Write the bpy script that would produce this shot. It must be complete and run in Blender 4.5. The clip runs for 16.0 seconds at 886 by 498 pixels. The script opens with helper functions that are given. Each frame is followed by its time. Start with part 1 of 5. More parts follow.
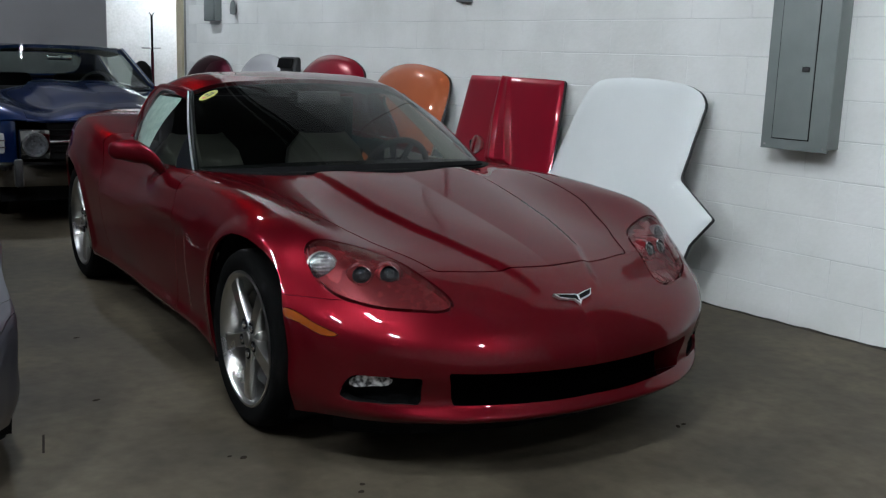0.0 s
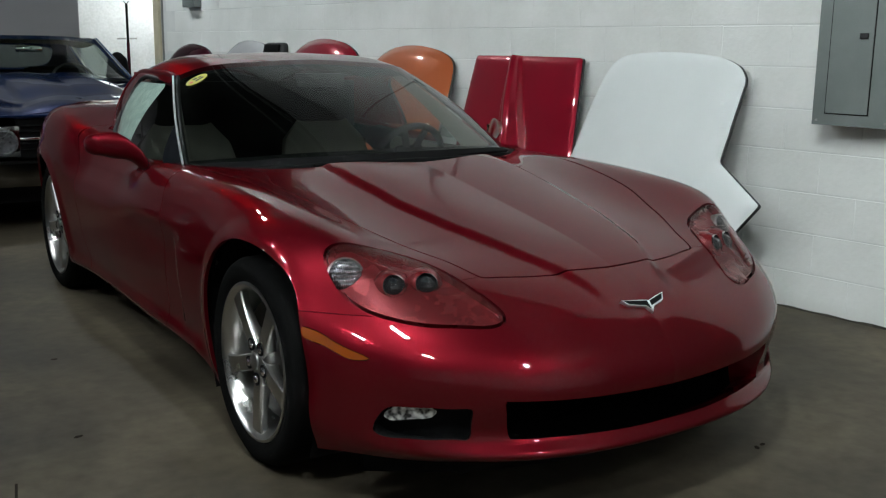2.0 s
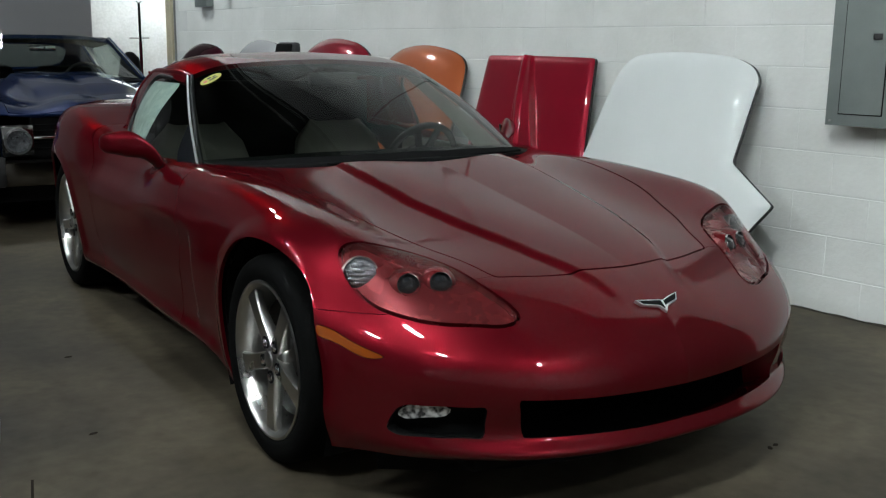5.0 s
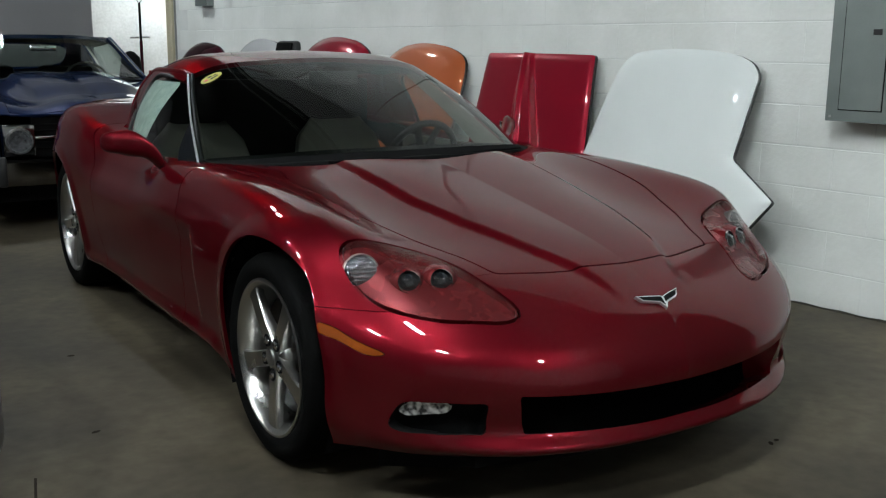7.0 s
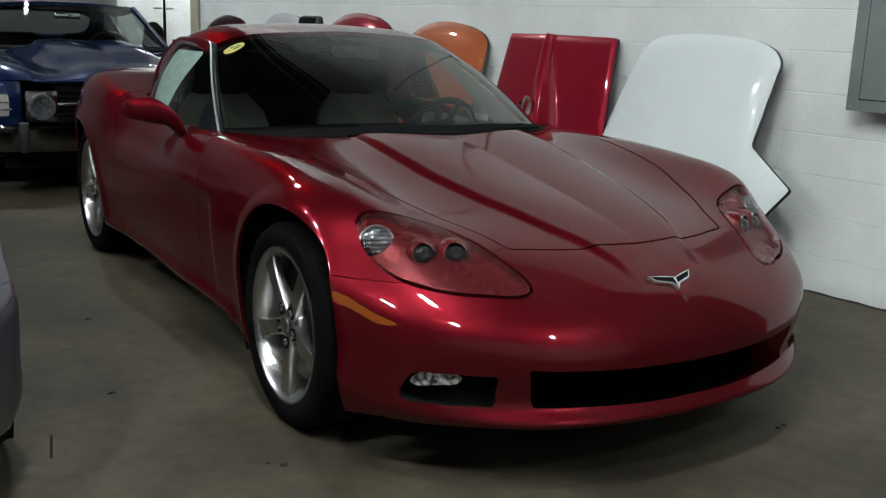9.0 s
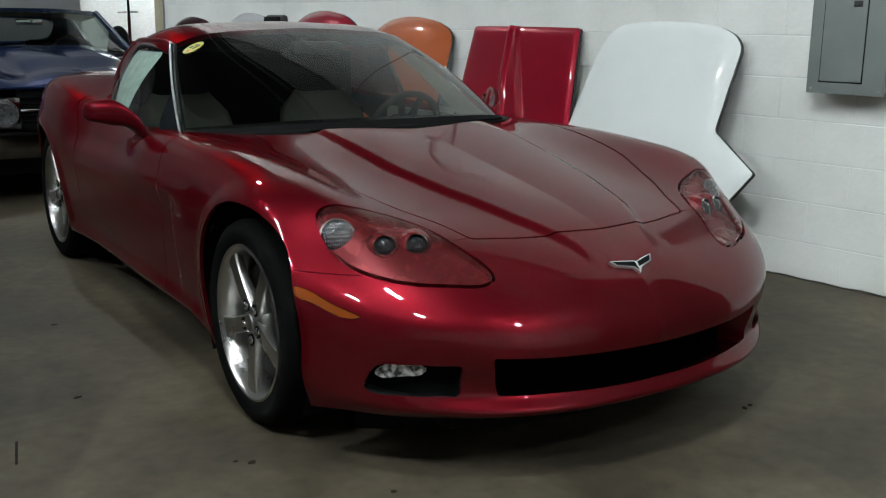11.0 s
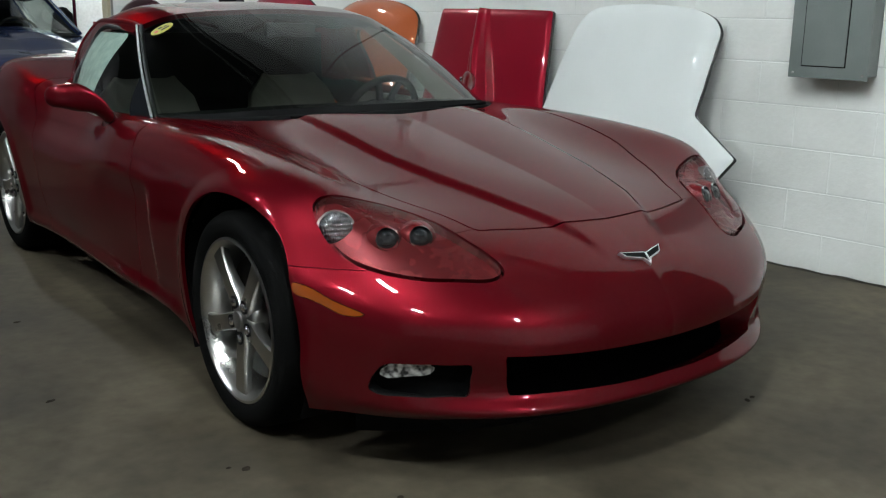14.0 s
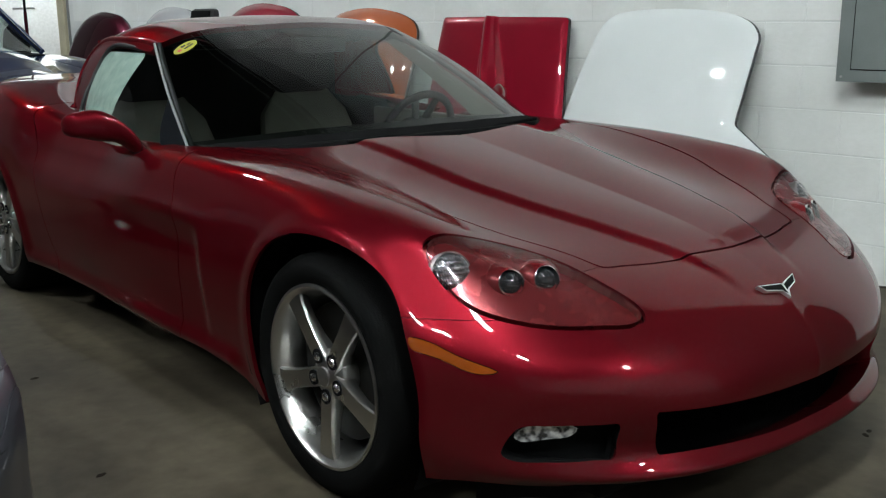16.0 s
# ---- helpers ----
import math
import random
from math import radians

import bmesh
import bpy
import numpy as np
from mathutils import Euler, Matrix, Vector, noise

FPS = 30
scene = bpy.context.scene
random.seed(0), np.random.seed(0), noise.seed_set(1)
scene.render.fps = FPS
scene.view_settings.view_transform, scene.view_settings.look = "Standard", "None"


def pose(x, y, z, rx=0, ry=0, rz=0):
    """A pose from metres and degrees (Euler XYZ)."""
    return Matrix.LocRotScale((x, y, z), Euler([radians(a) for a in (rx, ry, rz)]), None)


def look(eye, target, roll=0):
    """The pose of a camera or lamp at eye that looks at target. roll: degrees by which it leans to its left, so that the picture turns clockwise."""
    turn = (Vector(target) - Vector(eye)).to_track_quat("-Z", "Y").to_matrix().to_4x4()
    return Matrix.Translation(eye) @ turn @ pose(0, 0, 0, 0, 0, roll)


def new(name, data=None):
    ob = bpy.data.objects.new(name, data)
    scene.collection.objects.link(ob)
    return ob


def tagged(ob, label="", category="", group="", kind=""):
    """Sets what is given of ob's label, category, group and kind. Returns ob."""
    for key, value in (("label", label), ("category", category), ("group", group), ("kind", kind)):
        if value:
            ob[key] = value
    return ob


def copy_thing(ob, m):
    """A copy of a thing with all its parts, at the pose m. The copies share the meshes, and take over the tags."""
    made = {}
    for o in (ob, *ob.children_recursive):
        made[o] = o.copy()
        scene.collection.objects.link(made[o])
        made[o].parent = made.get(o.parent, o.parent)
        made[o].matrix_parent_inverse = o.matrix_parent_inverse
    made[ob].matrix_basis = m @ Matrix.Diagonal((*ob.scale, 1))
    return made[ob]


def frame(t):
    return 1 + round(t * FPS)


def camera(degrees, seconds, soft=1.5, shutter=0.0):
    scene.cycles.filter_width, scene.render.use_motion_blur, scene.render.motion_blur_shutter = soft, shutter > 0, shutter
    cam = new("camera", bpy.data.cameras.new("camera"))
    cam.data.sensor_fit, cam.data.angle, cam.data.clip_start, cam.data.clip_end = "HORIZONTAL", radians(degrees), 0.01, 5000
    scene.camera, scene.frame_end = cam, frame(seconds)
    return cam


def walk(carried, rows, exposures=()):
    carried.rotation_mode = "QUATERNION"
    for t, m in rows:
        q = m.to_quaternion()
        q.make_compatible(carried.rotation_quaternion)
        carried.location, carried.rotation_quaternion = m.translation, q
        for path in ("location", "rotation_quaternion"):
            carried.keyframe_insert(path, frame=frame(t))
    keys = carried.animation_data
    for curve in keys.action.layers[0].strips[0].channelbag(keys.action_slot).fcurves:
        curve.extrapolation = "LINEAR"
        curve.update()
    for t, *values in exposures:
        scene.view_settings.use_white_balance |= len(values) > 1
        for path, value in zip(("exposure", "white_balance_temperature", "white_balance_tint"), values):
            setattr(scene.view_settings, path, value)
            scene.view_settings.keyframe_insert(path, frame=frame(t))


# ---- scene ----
cam = camera(48.0, 16.0, 1.25)
PATH = [
    (0, (-2.16, -3.305, 1.349), (-1.107, -1.648, 0.971), 2.0),
    (0.5, (-2.173, -3.118, 1.337), (-1.094, -1.473, 0.973), 0.2),
    (1, (-2.106, -2.944, 1.305), (-0.997, -1.327, 0.91), 0.3),
    (1.5, (-2.039, -2.816, 1.298), (-0.953, -1.186, 0.89), 0.5),
    (2, (-2.025, -2.754, 1.276), (-0.942, -1.12, 0.88), 0.7),
    (2.5, (-2.031, -2.751, 1.278), (-0.943, -1.122, 0.876), 1.2),
    (3, (-2.032, -2.754, 1.277), (-0.949, -1.119, 0.885), 1.3),
    (3.5, (-2.035, -2.753, 1.271), (-0.954, -1.115, 0.884), 1.2),
    (4, (-2.041, -2.749, 1.273), (-0.969, -1.107, 0.879), 1.1),
    (6.5, (-2.041, -2.762, 1.275), (-0.973, -1.118, 0.878), 0.5),
    (7, (-2.043, -2.762, 1.274), (-0.979, -1.117, 0.874), 0.5),
    (7.5, (-2.047, -2.774, 1.275), (-0.99, -1.125, 0.871), 0.9),
    (8, (-2.053, -2.789, 1.275), (-1.007, -1.135, 0.865), 1.3),
    (8.5, (-2.06, -2.795, 1.269), (-1.015, -1.14, 0.855), 1.6),
    (9, (-2.059, -2.789, 1.256), (-1.024, -1.134, 0.82), 2.2),
    (9.2, (-2.049, -2.784, 1.253), (-1.018, -1.131, 0.803), 2.1),
    (11.3, (-2.011, -2.821, 1.24), (-0.938, -1.19, 0.805), 0.5),
    (11.5, (-2.005, -2.817, 1.24), (-0.936, -1.183, 0.808), 0.4),
    (12, (-2.007, -2.812, 1.238), (-0.939, -1.176, 0.808), 0.8),
    (12.5, (-2.013, -2.802, 1.239), (-0.951, -1.163, 0.81), 1.0),
    (13, (-2.012, -2.788, 1.233), (-0.952, -1.146, 0.807), 1.3),
    (13.5, (-2.03, -2.727, 1.219), (-0.957, -1.098, 0.776), 1.7),
    (14, (-2.078, -2.609, 1.228), (-0.918, -1.049, 0.759), 0.9),
    (14.5, (-2.137, -2.505, 1.227), (-0.888, -1.025, 0.73), 1.1),
    (15, (-2.135, -2.336, 1.227), (-0.878, -0.874, 0.694), 1.4),
    (15.5, (-2.136, -2.19, 1.222), (-0.92, -0.681, 0.728), 2.0),
    (16, (-2.233, -2.069, 1.239), (-0.974, -0.584, 0.783), -0.3),
]
walk(cam, [(t, look(eye, target, roll)) for t, eye, target, roll in PATH], [(0.0, -0.10, 6150, 15), (1.2, -0.08, 6320, 11), (2.0, -0.04, 6400, 10), (9.0, 0.0, 6400, 10), (12.5, 0.12, 6420, 10), (16.0, 0.12, 6420, 10)])

# ---- light ----
world = bpy.data.worlds.new("world")
scene.world = world
world.use_nodes = True
world.node_tree.nodes["Background"].inputs[0].default_value = (0.8, 0.85, 1.0, 1)
world.node_tree.nodes["Background"].inputs[1].default_value = 0.02
scene.view_settings.exposure = 0.0
TUBE_POWER = 700.0         # radiance of the ceiling tubes
WALL_K, WALL_C = 0.10, 2.205   # block wall: x = WALL_C - WALL_K * y
CEIL = 5.4
LIGHTS = ((-1.9, -1.7, 4.9), (-4.2, -1.6, 4.9), (-6.6, 1.4, 4.9), (-2.7, -3.9, 4.9), (.2, -6.2, 4.9), (-5.2, 3.4, 4.9), (-.7, 6.9, 4.9), (3.0, 11.9, 2.9))


# ---- materials ----
def material(name, base, rough=0.5, metal=0.0, **more):
    m = bpy.data.materials.new(name)
    m.use_nodes = True
    b = m.node_tree.nodes["Principled BSDF"]
    b.inputs["Base Color"].default_value = (*base, 1)
    b.inputs["Roughness"].default_value = rough
    b.inputs["Metallic"].default_value = metal
    for key, value in more.items():
        b.inputs[key.replace("_", " ")].default_value = value
    return m


def textured(name, base, other, scale, rough=0.6, metal=0.0, bump=0.0, bump_scale=60.0, detail=6.0, rough_var=0.1, stretch=(1, 1, 1), fine=0.0, world=False, **more):
    """Two colours mixed by noise at a large scale, finer grain on top, relief by a second noise."""
    m = material(name, base, rough, metal, **more)
    t, b = m.node_tree, m.node_tree.nodes["Principled BSDF"]
    co = t.nodes.new("ShaderNodeTexCoord")
    mp = t.nodes.new("ShaderNodeMapping")
    mp.inputs["Scale"].default_value = stretch
    t.links.new(t.nodes.new("ShaderNodeNewGeometry").outputs["Position"] if world else co.outputs["Object"], mp.inputs[0])
    n = t.nodes.new("ShaderNodeTexNoise")
    n.inputs["Scale"].default_value, n.inputs["Detail"].default_value = scale, detail
    t.links.new(mp.outputs[0], n.inputs["Vector"])
    ramp = t.nodes.new("ShaderNodeValToRGB")
    ramp.color_ramp.elements[0].position, ramp.color_ramp.elements[1].position = 0.35, 0.68
    ramp.color_ramp.elements[0].color, ramp.color_ramp.elements[1].color = (*base, 1), (*other, 1)
    t.links.new(n.outputs["Fac"], ramp.inputs[0])
    colour = ramp.outputs[0]
    f = t.nodes.new("ShaderNodeTexNoise")
    f.inputs["Scale"].default_value, f.inputs["Detail"].default_value = bump_scale, 5
    t.links.new(mp.outputs[0], f.inputs["Vector"])
    if fine:
        mix = t.nodes.new("ShaderNodeMix")
        mix.data_type, mix.blend_type = "RGBA", "OVERLAY"
        mix.inputs["Factor"].default_value = fine
        t.links.new(colour, mix.inputs[6])
        t.links.new(f.outputs["Color"], mix.inputs[7])
        bw = t.nodes.new("ShaderNodeRGBToBW")
        t.links.new(f.outputs["Color"], bw.inputs[0])
        t.links.new(bw.outputs[0], mix.inputs[7])
        colour = mix.outputs[2]
    t.links.new(colour, b.inputs["Base Color"])
    r = t.nodes.new("ShaderNodeMapRange")
    r.inputs["To Min"].default_value, r.inputs["To Max"].default_value = max(rough - rough_var, 0.02), rough + rough_var
    t.links.new(n.outputs["Fac"], r.inputs["Value"])
    t.links.new(r.outputs[0], b.inputs["Roughness"])
    if bump:
        bp = t.nodes.new("ShaderNodeBump")
        bp.inputs["Strength"].default_value, bp.inputs["Distance"].default_value = 1.0, bump
        t.links.new(f.outputs["Fac"], bp.inputs["Height"])
        t.links.new(bp.outputs[0], b.inputs["Normal"])
    return m


def car_paint(name, base, deep, flake=0.35, rough=0.34, coat=0.9, ior=1.45):
    """Metallic paint under clear coat: fine flakes and faint dusting."""
    m = textured(name, base, deep, 3.0, rough=rough, metal=flake, bump=0.0, bump_scale=900.0, rough_var=0.03, fine=0.03)
    b = m.node_tree.nodes["Principled BSDF"]
    b.inputs["Coat Weight"].default_value, b.inputs["Coat Roughness"].default_value, b.inputs["Coat IOR"].default_value = coat, 0.015, ior
    b.inputs["Specular Tint"].default_value = (*[min(1.0, 2.5 * c + 0.05) for c in base], 1)
    return m


def glass(name, tint, ior=1.5, rough=0.02, haze=0.0):
    m = bpy.data.materials.new(name)
    m.use_nodes = True
    t = m.node_tree
    t.nodes.remove(t.nodes["Principled BSDF"])
    lw, power, fr, tr, gl, mx = (t.nodes.new("ShaderNode" + k) for k in ("LayerWeight", "Math", "Math", "BsdfTransparent", "BsdfGlossy", "MixShader"))
    lw.inputs["Blend"].default_value = 0.5
    r0 = ((ior - 1) / (ior + 1)) ** 2
    power.operation, fr.operation = "POWER", "MULTIPLY_ADD"
    power.inputs[1].default_value, fr.inputs[1].default_value, fr.inputs[2].default_value = 5.0, 1 - r0, r0
    t.links.new(lw.outputs["Facing"], power.inputs[0])
    t.links.new(power.outputs[0], fr.inputs[0])
    tr.inputs[0].default_value = (*tint, 1)
    gl.inputs["Roughness"].default_value = rough
    t.links.new(fr.outputs[0], mx.inputs[0])
    t.links.new(tr.outputs[0], mx.inputs[1])
    t.links.new(gl.outputs[0], mx.inputs[2])
    last = mx
    # a thin pale diffuse film mixed over the glass
    if haze:
        film, last = t.nodes.new("ShaderNodeBsdfDiffuse"), t.nodes.new("ShaderNodeMixShader")
        film.inputs[0].default_value = (.55, .5, .48, 1)
        last.inputs[0].default_value = haze
        t.links.new(mx.outputs[0], last.inputs[1])
        t.links.new(film.outputs[0], last.inputs[2])
    t.links.new(last.outputs[0], t.nodes["Material Output"].inputs[0])
    return m


def fluted(name, light, dark, scale):
    """A mirror-bright lamp bowl behind moulded flutes: upright ribs broken up by cross facets, their glints and shade
    put into the colour.
    """
    m = material(name, light, 0.18, 0.9, Coat_Weight=1.0, Coat_Roughness=0.03)
    t, b = m.node_tree, m.node_tree.nodes["Principled BSDF"]
    co = t.nodes.new("ShaderNodeTexCoord")
    waves = []
    for axis, k, bend in (("X", scale, 1.2), ("Z", scale * .45, 3.0)):
        w = t.nodes.new("ShaderNodeTexWave")
        w.bands_direction = axis
        w.inputs["Scale"].default_value, w.inputs["Distortion"].default_value, w.inputs["Detail"].default_value, w.inputs["Detail Scale"].default_value = k, bend, 2.0, 3.0
        t.links.new(co.outputs["Object"], w.inputs["Vector"])
        waves.append(w)
    mul = t.nodes.new("ShaderNodeMath")
    mul.operation = "MULTIPLY"
    t.links.new(waves[0].outputs["Fac"], mul.inputs[0])
    t.links.new(waves[1].outputs["Fac"], mul.inputs[1])
    ramp = t.nodes.new("ShaderNodeValToRGB")
    ramp.color_ramp.elements[0].position, ramp.color_ramp.elements[1].position = 0.12, 0.6
    ramp.color_ramp.elements[0].color, ramp.color_ramp.elements[1].color = (*dark, 1), (*light, 1)
    t.links.new(mul.outputs[0], ramp.inputs[0])
    t.links.new(ramp.outputs[0], b.inputs["Base Color"])
    bp = t.nodes.new("ShaderNodeBump")
    bp.inputs["Strength"].default_value, bp.inputs["Distance"].default_value = 0.8, 0.003
    t.links.new(mul.outputs[0], bp.inputs["Height"])
    t.links.new(bp.outputs[0], b.inputs["Normal"])
    return m


def glow(name, colour, strength):
    m = material(name, (0.8, 0.8, 0.8), 0.4)
    b = m.node_tree.nodes["Principled BSDF"]
    b.inputs["Emission Color"].default_value, b.inputs["Emission Strength"].default_value = (*colour, 1), strength
    return m


M_RED = car_paint("red_paint", (0.128, 0.0052, 0.0102), (0.114, 0.0046, 0.009), 0.62, 0.33, 0.9, 1.38)
M_RED.node_tree.nodes["Principled BSDF"].inputs["Specular IOR Level"].default_value = 0.0
M_PROJECTOR = material("projector_glass", (0.008, 0.009, 0.011), 0.06, 0.0, Coat_Weight=1.0)
M_SILVER = car_paint("silver_paint", (0.13, 0.13, 0.15), (0.10, 0.10, 0.12), 0.6)
M_BLUE = car_paint("blue_paint", (0.002, 0.013, 0.060), (0.0017, 0.011, 0.050), 0.3, 0.3, 1.0)
M_HOODRED = car_paint("hood_red_paint", (0.235, 0.005, 0.018), (0.21, 0.0045, 0.016), 0.1, 0.3, 1.0, 1.5)
M_HOODWHITE = textured("hood_white_paint", (0.73, 0.76, 0.75), (0.68, 0.71, 0.70), 2.0, rough=0.5, bump_scale=300, rough_var=0.05, Coat_Weight=0.35, Coat_Roughness=0.03)
M_ORANGE = car_paint("orange_paint", (0.40, 0.10, 0.036), (0.36, 0.088, 0.031), 0.04, 0.45, 1.0, 1.5)
M_MAROON = car_paint("maroon_paint", (0.05, 0.006, 0.014), (0.04, 0.005, 0.011), 0.7, 0.35, 0.5, 1.4)
M_GREYPAINT = car_paint("grey_paint", (0.40, 0.40, 0.41), (0.36, 0.36, 0.37), 0.05, 0.4, 1.0, 1.5)
M_BLACK = textured("black_plastic", (0.012, 0.012, 0.013), (0.02, 0.02, 0.02), 12, rough=0.5, bump=0.0006, bump_scale=400)
M_DARK = textured("dark_trim", (0.004, 0.004, 0.0045), (0.007, 0.007, 0.007), 9, rough=0.85, Specular_IOR_Level=0.08)
M_RUBBER = textured("tyre_rubber", (0.003, 0.003, 0.003), (0.0045, 0.0045, 0.0043), 8, rough=0.85, bump=0.0012, bump_scale=260, Specular_IOR_Level=0.05)
M_ALU = textured("polished_wheel_metal", (0.58, 0.57, 0.55), (0.50, 0.495, 0.475), 6, rough=0.29, metal=1.0, bump_scale=300, rough_var=0.06)
M_CHROME = textured("chrome", (0.82, 0.82, 0.83), (0.7, 0.7, 0.71), 5, rough=0.07, metal=1.0, rough_var=0.03)
M_DISC = textured("worn_disc_steel", (0.02, 0.019, 0.018), (0.012, 0.012, 0.011), 20, rough=0.5, metal=0.8)
M_TRIM = textured("bright_trim", (0.86, 0.86, 0.87), (0.78, 0.78, 0.79), 8, rough=0.3, metal=0.8)
M_STEEL = textured("brushed_steel", (0.42, 0.41, 0.4), (0.3, 0.29, 0.28), 20, rough=0.4, metal=1.0)
M_AMBER = material("amber_lens", (0.22, 0.045, 0.003), 0.16, 0.0, Coat_Weight=1.0, Subsurface_Weight=0.0)
M_GLASS = glass("windscreen_glass", (0.55, 0.60, 0.565), 1.5, 0.0)
M_DARKGLASS = glass("hatch_glass", (0.02, 0.022, 0.022), 1.35, 0.0)
# Chrome darkened in its colour, for the shaded floor it mirrors.
M_DARKCHROME = textured("dark_mirror_chrome", (0.24, 0.235, 0.235), (0.17, 0.165, 0.16), 9, rough=0.1, metal=1.0)
M_SIDEGLASS = glass("side_glass", (0.86, 0.93, 0.90))
M_LENS = glass("lamp_lens", (0.90, 0.87, 0.87), 1.36, 0.01, 0.012)
M_REFLECTOR = fluted("lamp_reflector", (0.62, 0.62, 0.64), (0.10, 0.10, 0.11), 58.0)
# Glints and dark of the fog lamp facets put into the colour.
M_FOG = textured("faceted_clear_lamp", (0.05, 0.05, 0.055), (0.92, 0.92, 0.94), 60, rough=0.14, metal=0.4, bump=0.004, bump_scale=75, detail=1.5, Coat_Weight=1.0)
M_TRIMRED = textured("lamp_bowl_red", (0.19, 0.010, 0.014), (0.15, 0.007, 0.010), 14, rough=0.27, metal=0.5)
M_SEAT = textured("cashmere_leather", (0.22, 0.205, 0.175), (0.185, 0.17, 0.145), 8, rough=0.55, bump=0.001, bump_scale=220)
M_CABIN = textured("cabin_plastic", (0.004, 0.004, 0.004), (0.007, 0.007, 0.0065), 6, Specular_IOR_Level=0.12, rough=0.75, bump=0.0, bump_scale=300)
M_FLOOR = textured("stained_concrete", (0.046, 0.0375, 0.0255), (0.116, 0.096, 0.066), 1.5, rough=0.6, bump=0.0012, bump_scale=16, rough_var=0.16, fine=0.6, detail=9.0, Specular_IOR_Level=0.25)
M_BLOCK = textured("painted_block", (0.85, 0.86, 0.835), (0.72, 0.73, 0.70), 1.6, rough=0.85, bump=0.0017, bump_scale=38, fine=0.12, detail=9.0, world=True, Specular_IOR_Level=0.25)
M_MORTAR = textured("painted_mortar", (0.74, 0.75, 0.73), (0.6, 0.61, 0.59), 3.0, rough=0.75, bump=0.002, bump_scale=70, world=True)
M_CEIL = textured("ceiling_paint", (0.03, 0.03, 0.03), (0.02, 0.02, 0.02), 0.8, rough=0.8, bump=0.002, bump_scale=20)
M_DRYWALL = textured("white_wall_paint", (0.72, 0.73, 0.73), (0.66, 0.67, 0.67), 0.9, rough=0.7, bump=0.001, bump_scale=40)
M_OLDWHITE = textured("stained_white_paint", (0.56, 0.56, 0.55), (0.40, 0.40, 0.385), 1.3, rough=0.7, bump=0.001, bump_scale=30, fine=0.3, detail=10.0)
M_GREYWALL = textured("grey_panel_paint", (0.20, 0.195, 0.2), (0.175, 0.17, 0.175), 0.7, rough=0.7, bump=0.001, bump_scale=40)
# Dark colour of unseen walls, chosen to calm reflections in the car paint.
M_HALLWALL = textured("reflection_dark_paint", (0.075, 0.073, 0.07), (0.06, 0.058, 0.056), 0.7, rough=0.8, bump=0.001, bump_scale=40)
# Near-black without gloss, stands in for shade deep in the grille mouth.
M_VOID = material("mouth_shade_black", (0.0015, 0.0015, 0.0015), 0.95, 0.0, Specular_IOR_Level=0.0)
M_OLDBOWL = textured("dull_lamp_bowl", (0.03, 0.03, 0.032), (0.14, 0.14, 0.145), 45, rough=0.3, bump=0.002, bump_scale=80)
M_PIPE = textured("pipe_paint", (0.32, 0.32, 0.31), (0.25, 0.25, 0.24), 3, rough=0.7)
M_CREAM = textured("cream_paint", (0.62, 0.57, 0.4), (0.5, 0.45, 0.32), 3.0, rough=0.6)
M_BOX = textured("grey_enamel", (0.215, 0.24, 0.232), (0.18, 0.205, 0.198), 4.0, rough=0.42, bump=0.0005, bump_scale=220, fine=0.12)
M_YELLOW = textured("yellow_vinyl", (0.52, 0.47, 0.05), (0.42, 0.37, 0.04), 30, rough=0.45)
M_INK = material("black_ink", (0.02, 0.02, 0.02), 0.5)
M_PAPER = textured("sticker_paper", (0.44, 0.50, 0.455), (0.30, 0.37, 0.335), 22, rough=0.7)
M_PINK = material("red_ink", (0.6, 0.08, 0.1), 0.5)
M_TUBE = glow("fluorescent_tube", (0.90, 0.98, 0.985), TUBE_POWER)
M_ENAMEL = material("white_enamel", (0.8, 0.8, 0.8), 0.35)
M_STAIN = textured("oil_stain", (0.024, 0.019, 0.015), (0.038, 0.030, 0.024), 20, rough=0.9, Specular_IOR_Level=0.05)
M_GRIME = textured("floor_grime", (0.022, 0.019, 0.015), (0.07, 0.062, 0.05), 9.0, rough=0.95, bump=0.003, bump_scale=60, fine=0.5)
M_BLUEDARK = car_paint("dark_blue_paint", (0.008, 0.02, 0.07), (0.006, 0.015, 0.055), 0.3)
M_GLASS2 = glass("clear_car_glass", (0.62, 0.68, 0.65))
M_AMBERCLEAR = textured("ribbed_clear_lens", (0.5, 0.5, 0.48), (0.35, 0.35, 0.34), 40, rough=0.2, bump=0.002, bump_scale=90, Coat_Weight=1.0)
M_BLUELAMP = glass("clear_lamp_glass", (0.9, 0.92, 0.94), 1.5, 0.02)


# ---- mesh tools ----
def smooth(ob, angle=40.0):
    for p in ob.data.polygons:
        p.use_smooth = True
    ob.data.set_sharp_from_angle(angle=radians(angle))
    return ob


def part(name, bm, mat, parent=None, label="", m=None, flat=False):
    """Links a bmesh as ONE mesh object, under a thing or a part."""
    if m is not None:
        bmesh.ops.transform(bm, matrix=m, verts=bm.verts)
    bmesh.ops.recalc_face_normals(bm, faces=bm.faces)
    me = bpy.data.meshes.new(name)
    bm.to_mesh(me)
    bm.free()
    me.materials.append(mat)
    ob = new(name, me)
    ob.parent = parent
    if not flat:
        smooth(ob)
    return tagged(ob, label)


def thing(name, label, category, m=None, group="", kind=""):
    ob = new(name)
    if m is not None:
        ob.matrix_basis = m
    return tagged(ob, label, category, group, kind)


